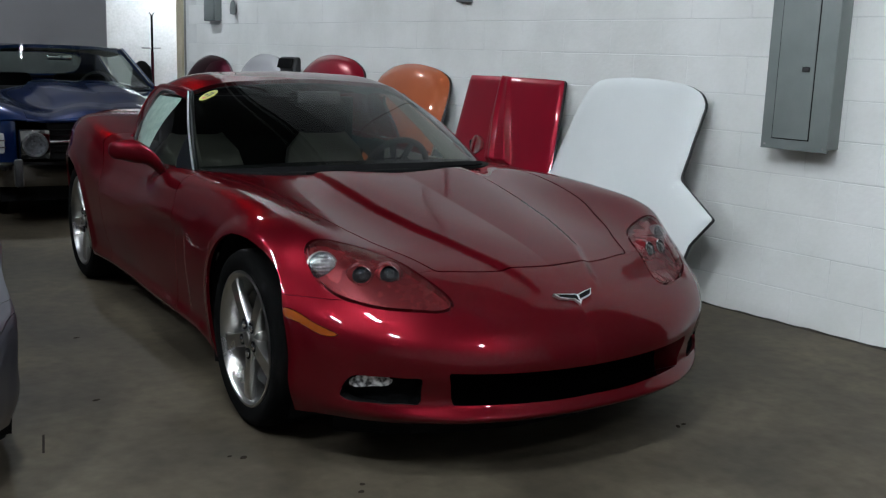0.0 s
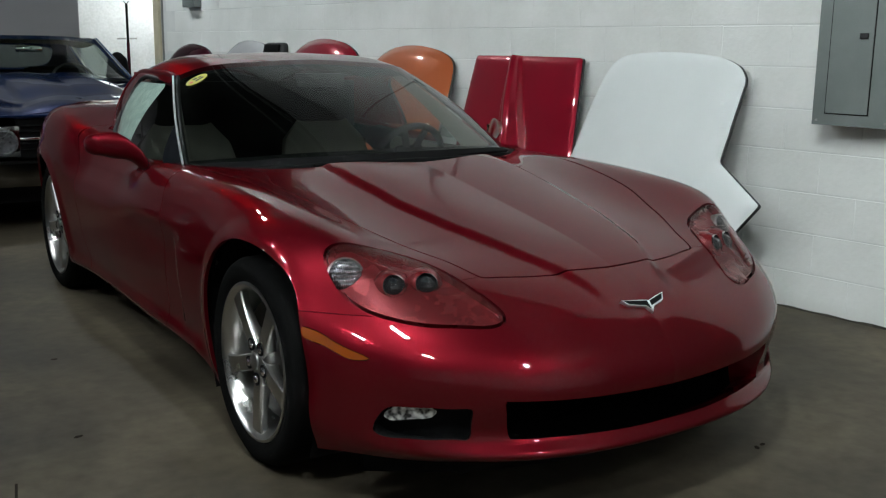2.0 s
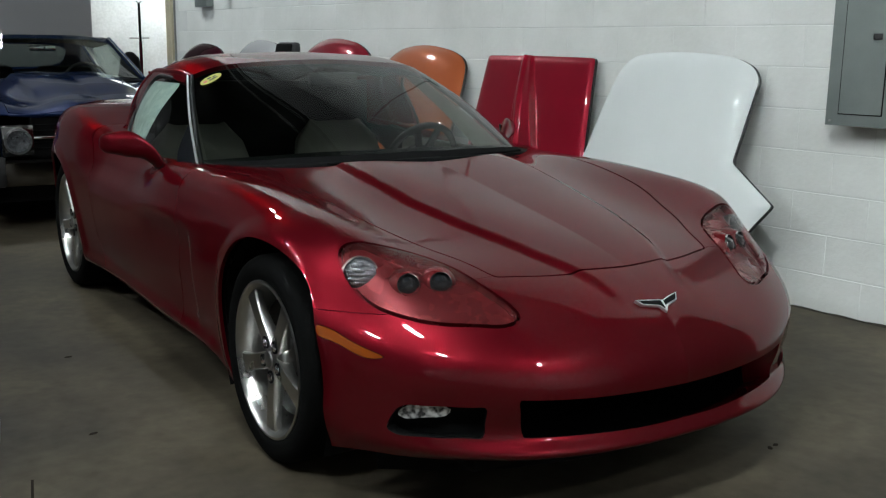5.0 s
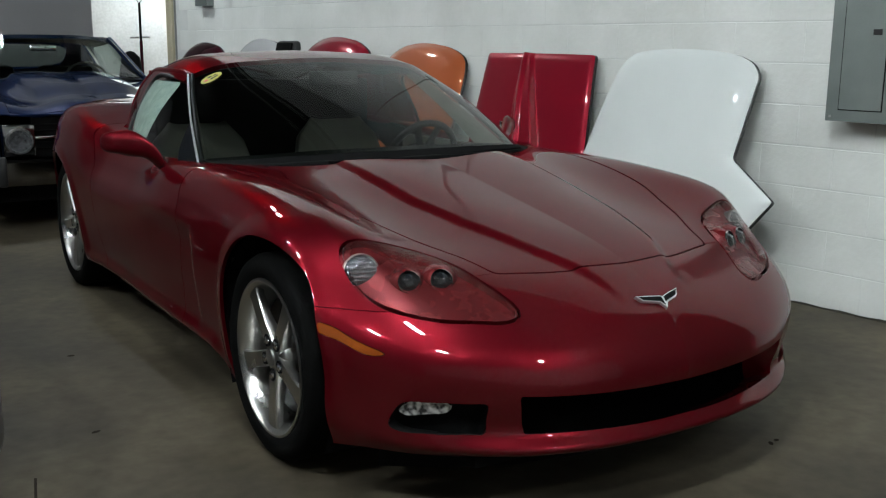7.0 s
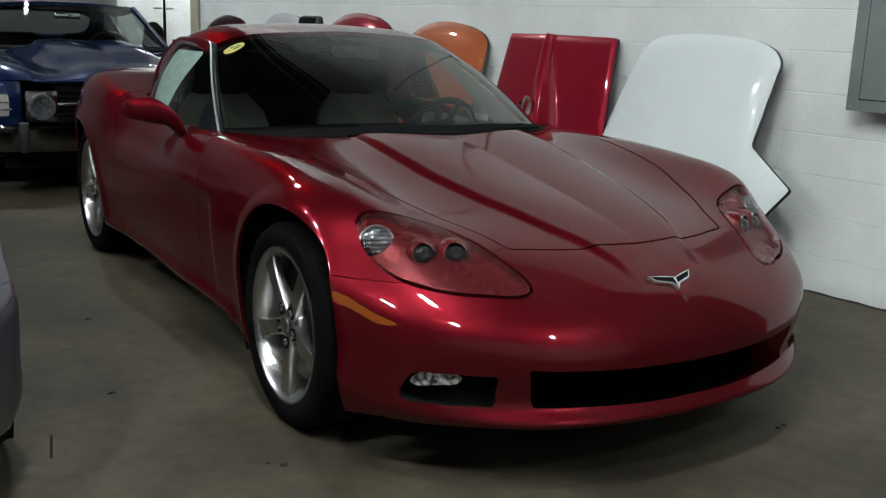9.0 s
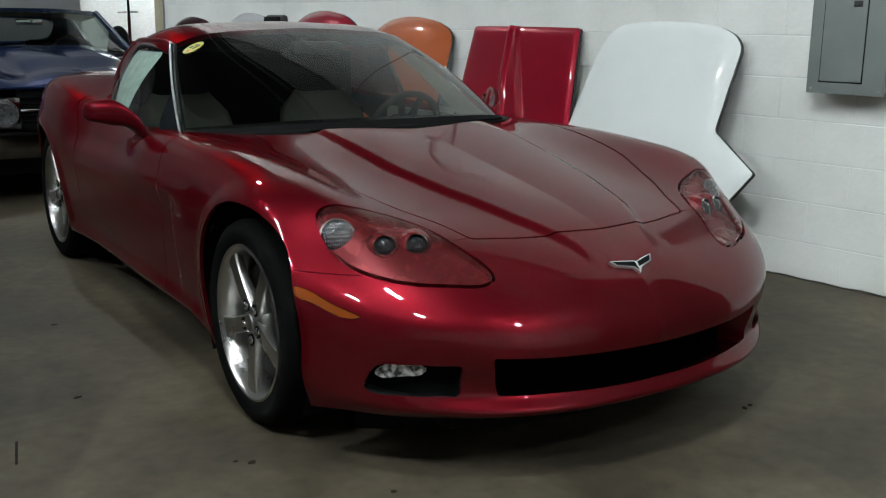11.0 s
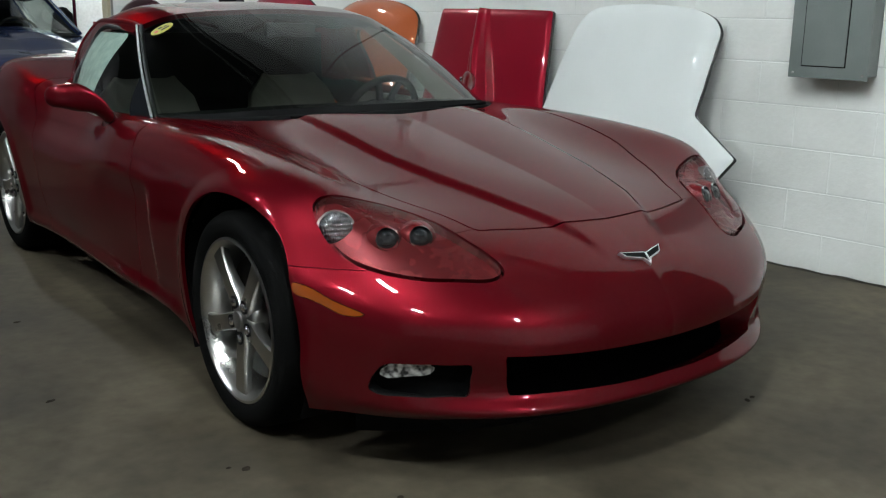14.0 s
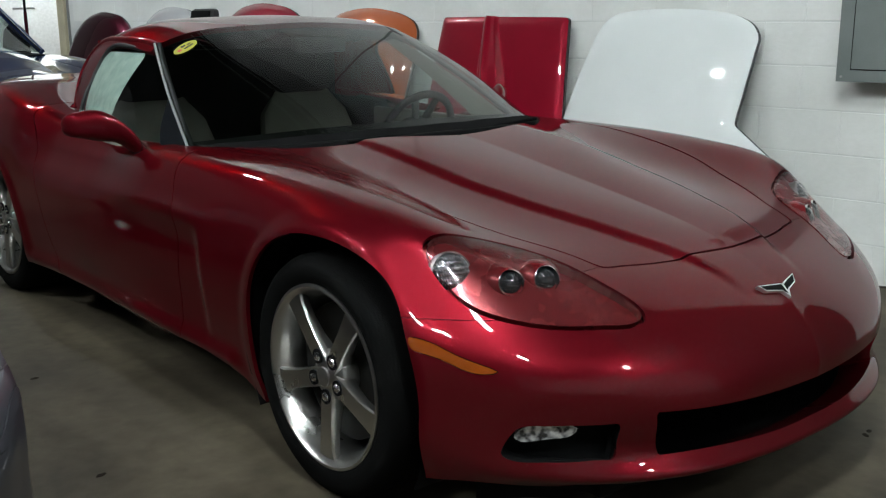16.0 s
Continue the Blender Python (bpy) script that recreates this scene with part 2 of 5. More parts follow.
def solid(verts, faces):
    bm = bmesh.new()
    vs = [bm.verts.new(v) for v in verts]
    for f in faces:
        bm.faces.new([vs[i] for i in f])
    return bm


def box(x0, x1, y0, y1, z0, z1, bevel=0.0, segments=2):
    bm = bmesh.new()
    bmesh.ops.create_cube(bm, size=1, matrix=Matrix.LocRotScale(((x0 + x1) / 2, (y0 + y1) / 2, (z0 + z1) / 2), None, (x1 - x0, y1 - y0, z1 - z0)))
    if bevel:
        bmesh.ops.bevel(bm, geom=bm.edges[:], offset=bevel, segments=segments, affect="EDGES", profile=0.5)
    return bm


def lathe(profile, n=48, closed=False):
    """Turns (r, x) pairs about the x axis."""
    bm = bmesh.new()
    rings = []
    for r, x in profile:
        rings.append([bm.verts.new((x, r * math.cos(2 * math.pi * i / n), r * math.sin(2 * math.pi * i / n))) for i in range(n)])
    pairs = list(zip(rings, rings[1:])) + ([(rings[-1], rings[0])] if closed else [])
    for a, b in pairs:
        for i in range(n):
            bm.faces.new((a[i], a[(i + 1) % n], b[(i + 1) % n], b[i]))
    if not closed:
        if profile[0][0] > 1e-4:
            bm.faces.new(rings[0])
        if profile[-1][0] > 1e-4:
            bm.faces.new(rings[-1][::-1])
    bmesh.ops.remove_doubles(bm, verts=bm.verts, dist=1e-5)
    return bm


def rod(points, radius, n=10):
    """A round bar along a line of points."""
    bm = bmesh.new()
    pts = [Vector(p) for p in points]
    rings = []
    for i, p in enumerate(pts):
        d = (pts[min(i + 1, len(pts) - 1)] - pts[max(i - 1, 0)]).normalized()
        s = d.orthogonal().normalized() if not rings else (side - d * side.dot(d)).normalized()
        side = s
        u = d.cross(s)
        rings.append([bm.verts.new(p + radius * (math.cos(2 * math.pi * k / n) * s + math.sin(2 * math.pi * k / n) * u)) for k in range(n)])
    for a, b in zip(rings, rings[1:]):
        for k in range(n):
            bm.faces.new((a[k], a[(k + 1) % n], b[(k + 1) % n], b[k]))
    bm.faces.new(rings[0][::-1])
    bm.faces.new(rings[-1])
    return bm


def natural(u, p, at):
    """Natural cubic spline through p (n, ...) at knots u, read at the places given."""
    u, p, at = np.asarray(u, float), np.asarray(p, float), np.asarray(at, float)
    n, h = len(u), np.diff(u)
    a, rhs = np.eye(n), np.zeros_like(p)
    for i in range(1, n - 1):
        a[i, i - 1], a[i, i], a[i, i + 1] = h[i - 1], 2 * (h[i - 1] + h[i]), h[i]
        rhs[i] = 6 * ((p[i + 1] - p[i]) / h[i] - (p[i] - p[i - 1]) / h[i - 1])
    s = np.linalg.solve(a, rhs.reshape(n, -1)).reshape(p.shape)
    k = np.clip(np.searchsorted(u, at) - 1, 0, n - 2)
    sh = (-1,) + (1,) * (p.ndim - 1)
    d, g, hh = (at - u[k]).reshape(sh), (u[k + 1] - at).reshape(sh), h[k].reshape(sh)
    return (s[k] * g ** 3 + s[k + 1] * d ** 3) / (6 * hh) + (p[k] / hh - s[k] * hh / 6) * g + (p[k + 1] / hh - s[k + 1] * hh / 6) * d


def curve(points, n):
    """n points along a smooth line through the points given."""
    p = np.array(points, float)
    u = np.concatenate([[0], np.cumsum(np.linalg.norm(np.diff(p, axis=0), axis=1))])
    return natural(u, p, np.linspace(0, u[-1], n))


def loop(points, n):
    """n points round a smooth closed line."""
    p = np.array(points, float)
    p = np.concatenate([p[-3:], p, p[:4]])
    u = np.concatenate([[0], np.cumsum(np.linalg.norm(np.diff(p, axis=0), axis=1))])
    return natural(u, p, np.linspace(u[3], u[-4], n, endpoint=False))


class Sheet:
    """A surface as points, normals and faces, that can be cut along the zero line of a function of place."""

    def __init__(self, p, nrm, faces):
        self.p, self.n, self.f = p, nrm, faces

    @staticmethod
    def grid(g, flip=False, mirror_plane=False):
        du, dv = np.gradient(g, axis=0), np.gradient(g, axis=1)
        nrm = np.cross(du, dv) * (-1 if flip else 1)
        if mirror_plane:
            nrm[:, 0, 0] = 0
        nrm /= np.maximum(np.linalg.norm(nrm, axis=2, keepdims=True), 1e-9)
        a, b = g.shape[:2]
        idx = np.arange(a * b).reshape(a, b)
        q = np.stack([idx[:-1, :-1], idx[1:, :-1], idx[1:, 1:], idx[:-1, 1:]], axis=-1).reshape(-1, 4)
        if flip:
            q = q[:, ::-1]
        return Sheet(g.reshape(-1, 3), nrm.reshape(-1, 3), [tuple(r) for r in q.tolist()])

    def split(self, fn):
        """Two sheets: where fn is at least zero, and where it is below."""
        d = fn(self.p)
        d = np.where(np.abs(d) < 1e-7, 1e-7, d)
        pos, neg, add_p, add_n, seen = [], [], [], [], {}
        base, dl = len(self.p), d.tolist()
        for f in self.f:
            s = [dl[i] >= 0 for i in f]
            if all(s):
                pos.append(f)
            elif not any(s):
                neg.append(f)
            else:
                a, b = [], []
                for i, j in zip(f, f[1:] + f[:1]):
                    (a if dl[i] >= 0 else b).append(i)
                    if (dl[i] >= 0) != (dl[j] >= 0):
                        key = (min(i, j), max(i, j))
                        if key not in seen:
                            w = dl[i] / (dl[i] - dl[j])
                            seen[key] = base + len(add_p)
                            add_p.append(self.p[i] * (1 - w) + self.p[j] * w)
                            v = self.n[i] * (1 - w) + self.n[j] * w
                            add_n.append(v / np.linalg.norm(v))
                        a.append(seen[key])
                        b.append(seen[key])
                if len(a) > 2:
                    pos.append(tuple(a))
                if len(b) > 2:
                    neg.append(tuple(b))
        p = np.concatenate([self.p, add_p]) if add_p else self.p
        n = np.concatenate([self.n, add_n]) if add_n else self.n
        return Sheet(p, n, pos), Sheet(p, n, neg)

    def cut_gap(self, fn, width):
        """Cuts out a thin gap along the zero line."""
        a, rest = self.split(lambda p: fn(p) - width / 2)
        _, b = rest.split(lambda p: fn(p) + width / 2)
        return a, b

    def moved(self, d):
        return Sheet(self.p + self.n * d, self.n, self.f)

    def emit(self, name, mat, parent, label="", thick=0.012, sides=(1,), rim=True, only_rim=False):
        """One mesh; sides: 1 as it is, -1 mirrored in x, both joined."""
        used = sorted({i for f in self.f for i in f})
        if not used:
            return None
        back = {i: k for k, i in enumerate(used)}
        p, n = self.p[used], self.n[used]
        faces = [tuple(back[i] for i in f) for f in self.f]
        if rim:
            count = {}
            for f in faces:
                for i, j in zip(f, f[1:] + f[:1]):
                    count[(i, j)] = 1
            ep, en, ef = [], [], []
            for (i, j) in count:
                if (j, i) in count or (abs(p[i][0]) < 1e-5 and abs(p[j][0]) < 1e-5):
                    continue
                t = np.cross(p[j] - p[i], n[i])
                t /= max(np.linalg.norm(t), 1e-9)
                k = len(p) + len(ep)
                ep += [p[i], p[j], p[j] - n[j] * thick, p[i] - n[i] * thick]
                en += [t] * 4
                ef.append((k + 1, k, k + 3, k + 2))
            if ep:
                p, n = np.concatenate([p, ep]), np.concatenate([n, en])
                faces = ef if only_rim else faces + ef
        ps, ns, fs = [], [], []
        for s in sides:
            off = sum(len(q) for q in ps)
            ps.append(p * (s, 1, 1))
            ns.append(n * (s, 1, 1))
            fs += [tuple(off + i for i in (f if s > 0 else f[::-1])) for f in faces]
        me = bpy.data.meshes.new(name)
        me.from_pydata(np.concatenate(ps).tolist(), [], fs)
        me.materials.append(mat)
        me.polygons.foreach_set("use_smooth", [True] * len(me.polygons))
        me.normals_split_custom_set_from_vertices(np.concatenate(ns).tolist())
        ob = new(name, me)
        ob.parent = parent
        return tagged(ob, label)


def outline(points, axes=(0, 1), n=110):
    """A signed distance (inside positive) to a smooth closed outline in a plane of two axes."""
    q = loop(points, n)
    a, b = q, np.roll(q, -1, axis=0)

    def fn(p):
        v = np.stack([p[:, axes[0]], p[:, axes[1]]], axis=1)
        best, inside = np.full(len(v), 1e9), np.zeros(len(v), bool)
        for s, e in zip(a, b):
            d = e - s
            w = np.clip(((v - s) @ d) / max(d @ d, 1e-12), 0, 1)
            best = np.minimum(best, np.linalg.norm(v - s - w[:, None] * d, axis=1))
            cross = (s[1] > v[:, 1]) != (e[1] > v[:, 1])
            with np.errstate(divide="ignore", invalid="ignore"):
                xx = s[0] + (v[:, 1] - s[1]) / (e[1] - s[1]) * d[0]
            inside ^= cross & (v[:, 0] < xx)
        return np.where(inside, best, -best)
    return fn


def step(x, a, b):
    t = np.clip((x - a) / (b - a), 0, 1)
    return t * t * (3 - 2 * t)

# ---- the room ----
ANG = math.atan(WALL_K)
WALL_M = pose(WALL_C, 0, 0, 0, 0, math.degrees(ANG))     # local y runs along the wall, local -x into the room
YA, YB = -1.5, 7.86                                         # the block wall's ends, along itself

floor = part("floor", box(-9, 4, -9, 13, -0.15, 0), M_FLOOR, None, "brown-grey stained concrete floor with worn patches", flat=True)
tagged(floor, category="floor", kind="structure")
ceiling = part("ceiling", box(-9, 4, -9, 13, CEIL, CEIL + 0.15), M_CEIL, None, "dark painted ceiling over the hall", flat=True)
tagged(ceiling, category="ceiling", kind="structure")
wall_east = part("wall_east", box(0.0018, 0.2, YA, YB, 0, CEIL), M_MORTAR, None, "white painted concrete block wall", flat=True)
wall_east.matrix_basis = WALL_M
tagged(wall_east, category="wall", kind="structure")
# Out of view: dark wall added past the blocks to darken nose reflections.
wall_side = part("wall_east_south", box(0.002, 0.2, -7.6, YA, 0, CEIL), M_HALLWALL, None, "unseen dark wall closing the hall, keeps nose reflections dark", flat=True)
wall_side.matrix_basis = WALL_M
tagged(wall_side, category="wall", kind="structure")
# Out of view: coloured dark to cut haze in the paint reflections.
wall_west = part("wall_west", box(-9.2, -9, -9, 9.75, 0, CEIL), M_HALLWALL, None, "unseen dark wall closing the hall, keeps paint reflections dark", flat=True)
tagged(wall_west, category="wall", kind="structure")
# Out of view: made white to reflect into the nose and bumper.
wall_south = part("wall_south", box(-9, 4, -9.2, -9, 0, CEIL), M_DRYWALL, None, "unseen white wall closing the hall, brightens nose reflections", flat=True)
tagged(wall_south, category="wall", kind="structure")
# grey end wall behind the blue car, the end of the block wall, and the bright room past them
DOOR_L, DOOR_R, END_Y, FAR_Y = 1.035, 1.425, 7.9, 9.75
wall_north = part("wall_north", box(-9, DOOR_L, FAR_Y, FAR_Y + .15, 0, CEIL), M_GREYWALL, None, "flat grey end wall beside a bright opening", flat=True)
tagged(wall_north, category="wall", kind="structure")
header = part("wall_header", box(DOOR_L, 3.6, FAR_Y, FAR_Y + .15, 2.065, CEIL), M_GREYWALL, None, "grey wall over the opening", flat=True)
tagged(header, category="wall", kind="structure")
stub = part("wall_return", box(DOOR_R, 3.6, END_Y, END_Y + .15, 0, CEIL), M_DRYWALL, None, "short white wall at the end of the block wall", flat=True)
tagged(stub, category="wall", kind="structure")
jamb = part("trim", box(DOOR_R - .035, DOOR_R - .002, END_Y - .012, END_Y + .16, 0, 2.6, .004), M_CREAM, None, "cream painted corner post", flat=True)
tagged(jamb, category="door frame", kind="structure")
post = part("trim", box(DOOR_R + .002, DOOR_R + .105, END_Y - .016, END_Y - .002, 0, 2.6, .004), M_PIPE, None, "grey painted face of the corner post", flat=True)
tagged(post, category="door frame", kind="structure")
for nm, b in (("wall_annex_back", box(.3, 3.6, 12.5, 12.65, 0, 3.0)), ("wall_annex_left", box(.15, .3, FAR_Y + .15, 12.65, 0, 3.0)), ("wall_annex_right", box(3.6, 3.75, END_Y, 12.65, 0, CEIL))):
    tagged(part(nm, b, M_OLDWHITE, None, "stained white wall of the bright back room", flat=True), category="wall", kind="structure")
tagged(part("ceiling_annex", box(.15, 3.6, FAR_Y + .15, 12.65, 3.0, 3.1), M_DRYWALL, None, "white ceiling of the back room", flat=True), category="ceiling", kind="structure")


def strip_light(m):
    t = thing("ceiling_light", "white ceiling strip light with two bright fluorescent tubes", "ceiling light", m, "ceiling lights")
    part("housing", box(-0.09, 0.09, -0.32, 0.32, 0.03, 0.09, 0.008), M_ENAMEL, t)
    for x in (-0.045, 0.045):
        part("tube", lathe([(0.0, -0.3), (0.018, -0.298), (0.018, 0.298), (0.0, 0.3)], 12), M_TUBE, t, "glowing tube", pose(x, 0, 0.005, 0, 0, 90))
    for y in (-0.31, 0.31):
        part("end_cap", box(-0.08, 0.08, y - 0.012, y + 0.012, -0.015, 0.05, 0.004), M_ENAMEL, t)
    return t


first_light = strip_light(pose(*LIGHTS[0]))
for lx, ly, lz in LIGHTS[1:]:
    copy_thing(first_light, pose(lx, ly, lz))
for lx, ly, lz in LIGHTS[:-1]:
    for dy in (-.25, .25):
        tagged(part("hanging_rod", rod([(lx, ly + dy, lz + .085), (lx, ly + dy, CEIL)], .004, 6), M_STEEL, None, "thin steel rod holding a strip light"), category="rod", group="light rods")


soffit = part("ceiling_soffit", box(1.05, 2.9, -8.9, 7.6, CEIL - .06, CEIL - .004), M_DRYWALL, None, "white painted soffit along the top of the block wall", flat=True)
tagged(soffit, category="ceiling", kind="structure")
for px in (.45, .85):
    pipe = thing("ceiling_pipe", "pale painted pipe running under the ceiling", "pipe", pose(px, 0, CEIL - .22), "ceiling pipes")
    part("tube", rod([(0, -8.9, 0), (0, 7.6, 0)], .05, 14), M_PIPE, pipe)
    for hy in (-6, -3, 0, 3, 6):
        part("hanger", rod([(0, hy, .05), (0, hy, .22)], .008, 6), M_STEEL, pipe)


# ---- wheels ----
def wheel(parent, m, r_tyre, r_rim, width, spin=0.0):
    """A tyre on a five-spoke rim; the outer face looks along local +x."""
    w = new("wheel")
    w.parent, w.matrix_basis = parent, m
    h = width / 2
    part("tyre", lathe([(r_rim - 0.008, -h + 0.02), (r_rim + 0.02, -h + 0.004), (r_tyre - 0.035, -h), (r_tyre - 0.012, -h + 0.012), (r_tyre - 0.001, -h + 0.035), (r_tyre, 0),
                        (r_tyre - 0.001, h - 0.035), (r_tyre - 0.012, h - 0.012), (r_tyre - 0.035, h), (r_rim + 0.02, h - 0.004), (r_rim + 0.004, h - 0.010), (r_rim - 0.008, h - 0.02)], 72, True), M_RUBBER, w, "black rubber tyre")
    rim = part("rim", lathe([(r_rim - 0.03, -h + 0.02), (r_rim - 0.035, h - 0.06), (r_rim - 0.022, h - 0.03), (r_rim - 0.016, h - 0.014), (r_rim - 0.006, h - 0.006), (r_rim + 0.002, h - 0.008), (r_rim + 0.003, h - 0.02), (r_rim - 0.008, -h + 0.02)], 72, True), M_ALU, w, "polished five-spoke alloy rim")
    face = h - 0.022
    for k in range(5):
        bm = bmesh.new()
        rows = []
        for r, half, top, deep in ((0.03, 0.026, -0.006, 0.045), (0.07, 0.0265, -0.003, 0.042), (0.11, 0.0255, 0.0, 0.034), (0.155, 0.0265, 0.002, 0.028), (r_rim - 0.045, 0.030, 0.003, 0.026), (r_rim - 0.018, 0.037, 0.001, 0.026)):
            x = face + top
            ring = [(x - deep, r, -half * 0.92), (x - 0.006, r, -half * 1.04), (x, r, -half * 0.90), (x + 0.0005, r, 0), (x, r, half * 0.90), (x - 0.006, r, half * 1.04), (x - deep, r, half * 0.92)]
            rows.append([bm.verts.new(v) for v in ring])
        for a, b in zip(rows, rows[1:]):
            for i in range(len(a)):
                bm.faces.new((a[i], a[(i + 1) % len(a)], b[(i + 1) % len(a)], b[i]))
        bm.faces.new(rows[0])
        bm.faces.new(rows[-1][::-1])
        part("spoke", bm, M_ALU, w, "", pose(0, 0, 0, 72 * k + spin))
        part("lug_nut", lathe([(0.0145, face - 0.03), (0.0145, face - 0.002), (0.012, face + 0.003), (0.006, face + 0.006), (0.0, face + 0.006)], 6), M_CHROME, w, "", pose(0, 0, 0, 72 * k + spin) @ pose(0, 0.057, 0))
        part("lug_well", lathe([(0.0205, face - 0.03), (0.0205, face + 0.0005), (0.0185, face + 0.0005), (0.0185, face - 0.001), (0.0, face - 0.001)], 18), M_DARK, w, "", pose(0, 0, 0, 72 * k + spin) @ pose(0, 0.057, 0))
    part("hub", lathe([(0.070, face - 0.07), (0.070, face - 0.022), (0.062, face - 0.012), (0.040, face - 0.006), (0.034, face - 0.003), (0.030, face - 0.002), (0.0, face - 0.001)], 30), M_ALU, w)
    part("centre_cap", lathe([(0.027, face), (0.026, face + 0.006), (0.018, face + 0.0085), (0.0, face + 0.009)], 24), M_STEEL, w, "grey centre cap")
    part("brake_disc", lathe([(0.06, 0.008), (r_rim - 0.062, 0.008), (r_rim - 0.059, 0.012), (r_rim - 0.059, 0.034), (r_rim - 0.062, 0.038), (0.06, 0.038)], 48, True), M_DISC, w, "worn steel brake disc")
    part("brake_caliper", box(-0.07, 0.015, 0.09, r_rim - 0.05, -0.075, 0.075, 0.015), M_BLACK, w, "", pose(0, 0, 0, 20))
    part("backing_plate", lathe([(r_rim - 0.03, -h + 0.06), (r_rim - 0.04, -h + 0.05), (0.0, -h + 0.05)], 36), M_DARK, w)
    return w


# ---- the low sports coupe ----
NOSE = (  # half cross-lines from the middle outwards, from the chin up over the nose and back to the tail
    ((0, -.858, .188), (.2, -.848, .188), (.43, -.794, .189), (.608, -.702, .191), (.738, -.593, .192), (.816, -.494, .191), (.860, -.425, .186), (.888, -.37, .182)),
    ((0, -.894, .214), (.2, -.884, .214), (.44, -.829, .216), (.625, -.731, .220), (.755, -.617, .226), (.834, -.507, .231), (.876, -.43, .232), (.898, -.365, .236)),
    ((0, -.872, .250), (.2, -.862, .250), (.43, -.803, .253), (.615, -.718, .257), (.758, -.613, .264), (.847, -.505, .275), (.892, -.425, .286), (.912, -.36, .294)),
    ((0, -.878, .335), (.2, -.866, .335), (.425, -.817, .335), (.612, -.727, .338), (.765, -.614, .345), (.857, -.500, .352), (.896, -.415, .36), (.912, -.345, .365)),
    ((0, -.872, .425), (.2, -.86, .427), (.42, -.812, .43), (.612, -.729, .434), (.77, -.616, .438), (.868, -.49, .445), (.90, -.40, .45), (.915, -.33, .455)),
    ((0, -.795, .53), (.2, -.785, .53), (.415, -.735, .53), (.605, -.662, .53), (.77, -.555, .53), (.872, -.44, .532), (.906, -.34, .535), (.919, -.26, .535)),
    ((0, -.585, .645), (.16, -.582, .644), (.39, -.555, .64), (.575, -.52, .642), (.735, -.44, .648), (.855, -.325, .648), (.906, -.225, .64), (.92, -.15, .625)),
)
MID = (
    ((0, -.30, .712), (.20, -.30, .715), (.43, -.30, .698), (.62, -.29, .722), (.76, -.27, .752), (.866, -.215, .733), (.913, -.13, .665), (.923, -.08, .56)),
    ((0, 0, .765), (.24, 0, .77), (.45, 0, .75), (.63, 0, .775), (.775, 0, .806), (.876, 0, .768), (.922, 0, .62), (.905, 0, .20)),
    ((0, .45, .838), (.30, .45, .845), (.52, .45, .822), (.68, .45, .83), (.80, .45, .826), (.885, .45, .765), (.918, .45, .53), (.878, .45, .20)),
    ((0, .95, .865), (.33, .95, .862), (.58, .95, .842), (.745, .95, .832), (.835, .95, .81), (.897, .95, .735), (.915, .95, .49), (.865, .95, .21)),
    ((0, 1.6, .85), (.35, 1.6, .85), (.6, 1.6, .845), (.775, 1.6, .835), (.85, 1.6, .81), (.902, 1.6, .73), (.915, 1.6, .48), (.86, 1.6, .22)),
)
TAIL = (
    ((0, 2.2, .90), (.35, 2.2, .90), (.6, 2.2, .898), (.785, 2.2, .892), (.882, 2.2, .860), (.921, 2.2, .76), (.92, 2.2, .50), (.875, 2.2, .215)),
    ((0, 2.7, .965), (.35, 2.7, .965), (.57, 2.7, .962), (.745, 2.7, .959), (.860, 2.7, .924), (.914, 2.7, .80), (.918, 2.7, .52), (.90, 2.7, .20)),
    ((0, 3.2, .945), (.33, 3.2, .945), (.50, 3.2, .945), (.62, 3.2, .935), (.72, 3.2, .895), (.785, 3.2, .79), (.80, 3.2, .52), (.78, 3.2, .25)),
    ((0, 3.52, .925), (.32, 3.50, .925), (.48, 3.47, .92), (.59, 3.43, .90), (.67, 3.39, .86), (.72, 3.35, .77), (.735, 3.33, .52), (.72, 3.3, .30)),
    ((0, 3.5, .30), (.32, 3.48, .30), (.48, 3.45, .30), (.59, 3.41, .30), (.66, 3.37, .30), (.70, 3.34, .30), (.715, 3.32, .30), (.71, 3.3, .29)),
)
LAMP_PLAN = ((.457, -.69), (.474, -.585), (.507, -.49), (.55, -.405), (.607, -.352), (.687, -.322), (.762, -.303), (.797, -.308), (.807, -.357), (.802, -.408), (.783, -.466), (.75, -.516), (.702, -.567), (.63, -.622), (.551, -.665), (.49, -.69))
FOG_FRONT = ((.588, .268), (.588, .30), (.589, .335), (.593, .3495), (.61, .3515), (.68, .3525), (.74, .3525), (.772, .348), (.786, .325), (.795, .295), (.795, .276), (.783, .2665), (.74, .2625), (.68, .261), (.61, .2605), (.592, .262))
FOG_LAMP = ((.779, .316), (.77, .337), (.754, .346), (.707, .3475), (.683, .346), (.67, .336), (.674, .323), (.707, .313), (.744, .308), (.766, .306))
MARK_SIDE = ((-.386, .533), (-.392, .512), (-.412, .504), (-.485, .484), (-.553, .469), (-.568, .473), (-.535, .489), (-.46, .516), (-.40, .534))


def ridge(y):
    return np.interp(y, (-.9, -.66, -.47, -.2, .06, .3, 1.0), (.10, .16, .245, .32, .365, .38, .40))


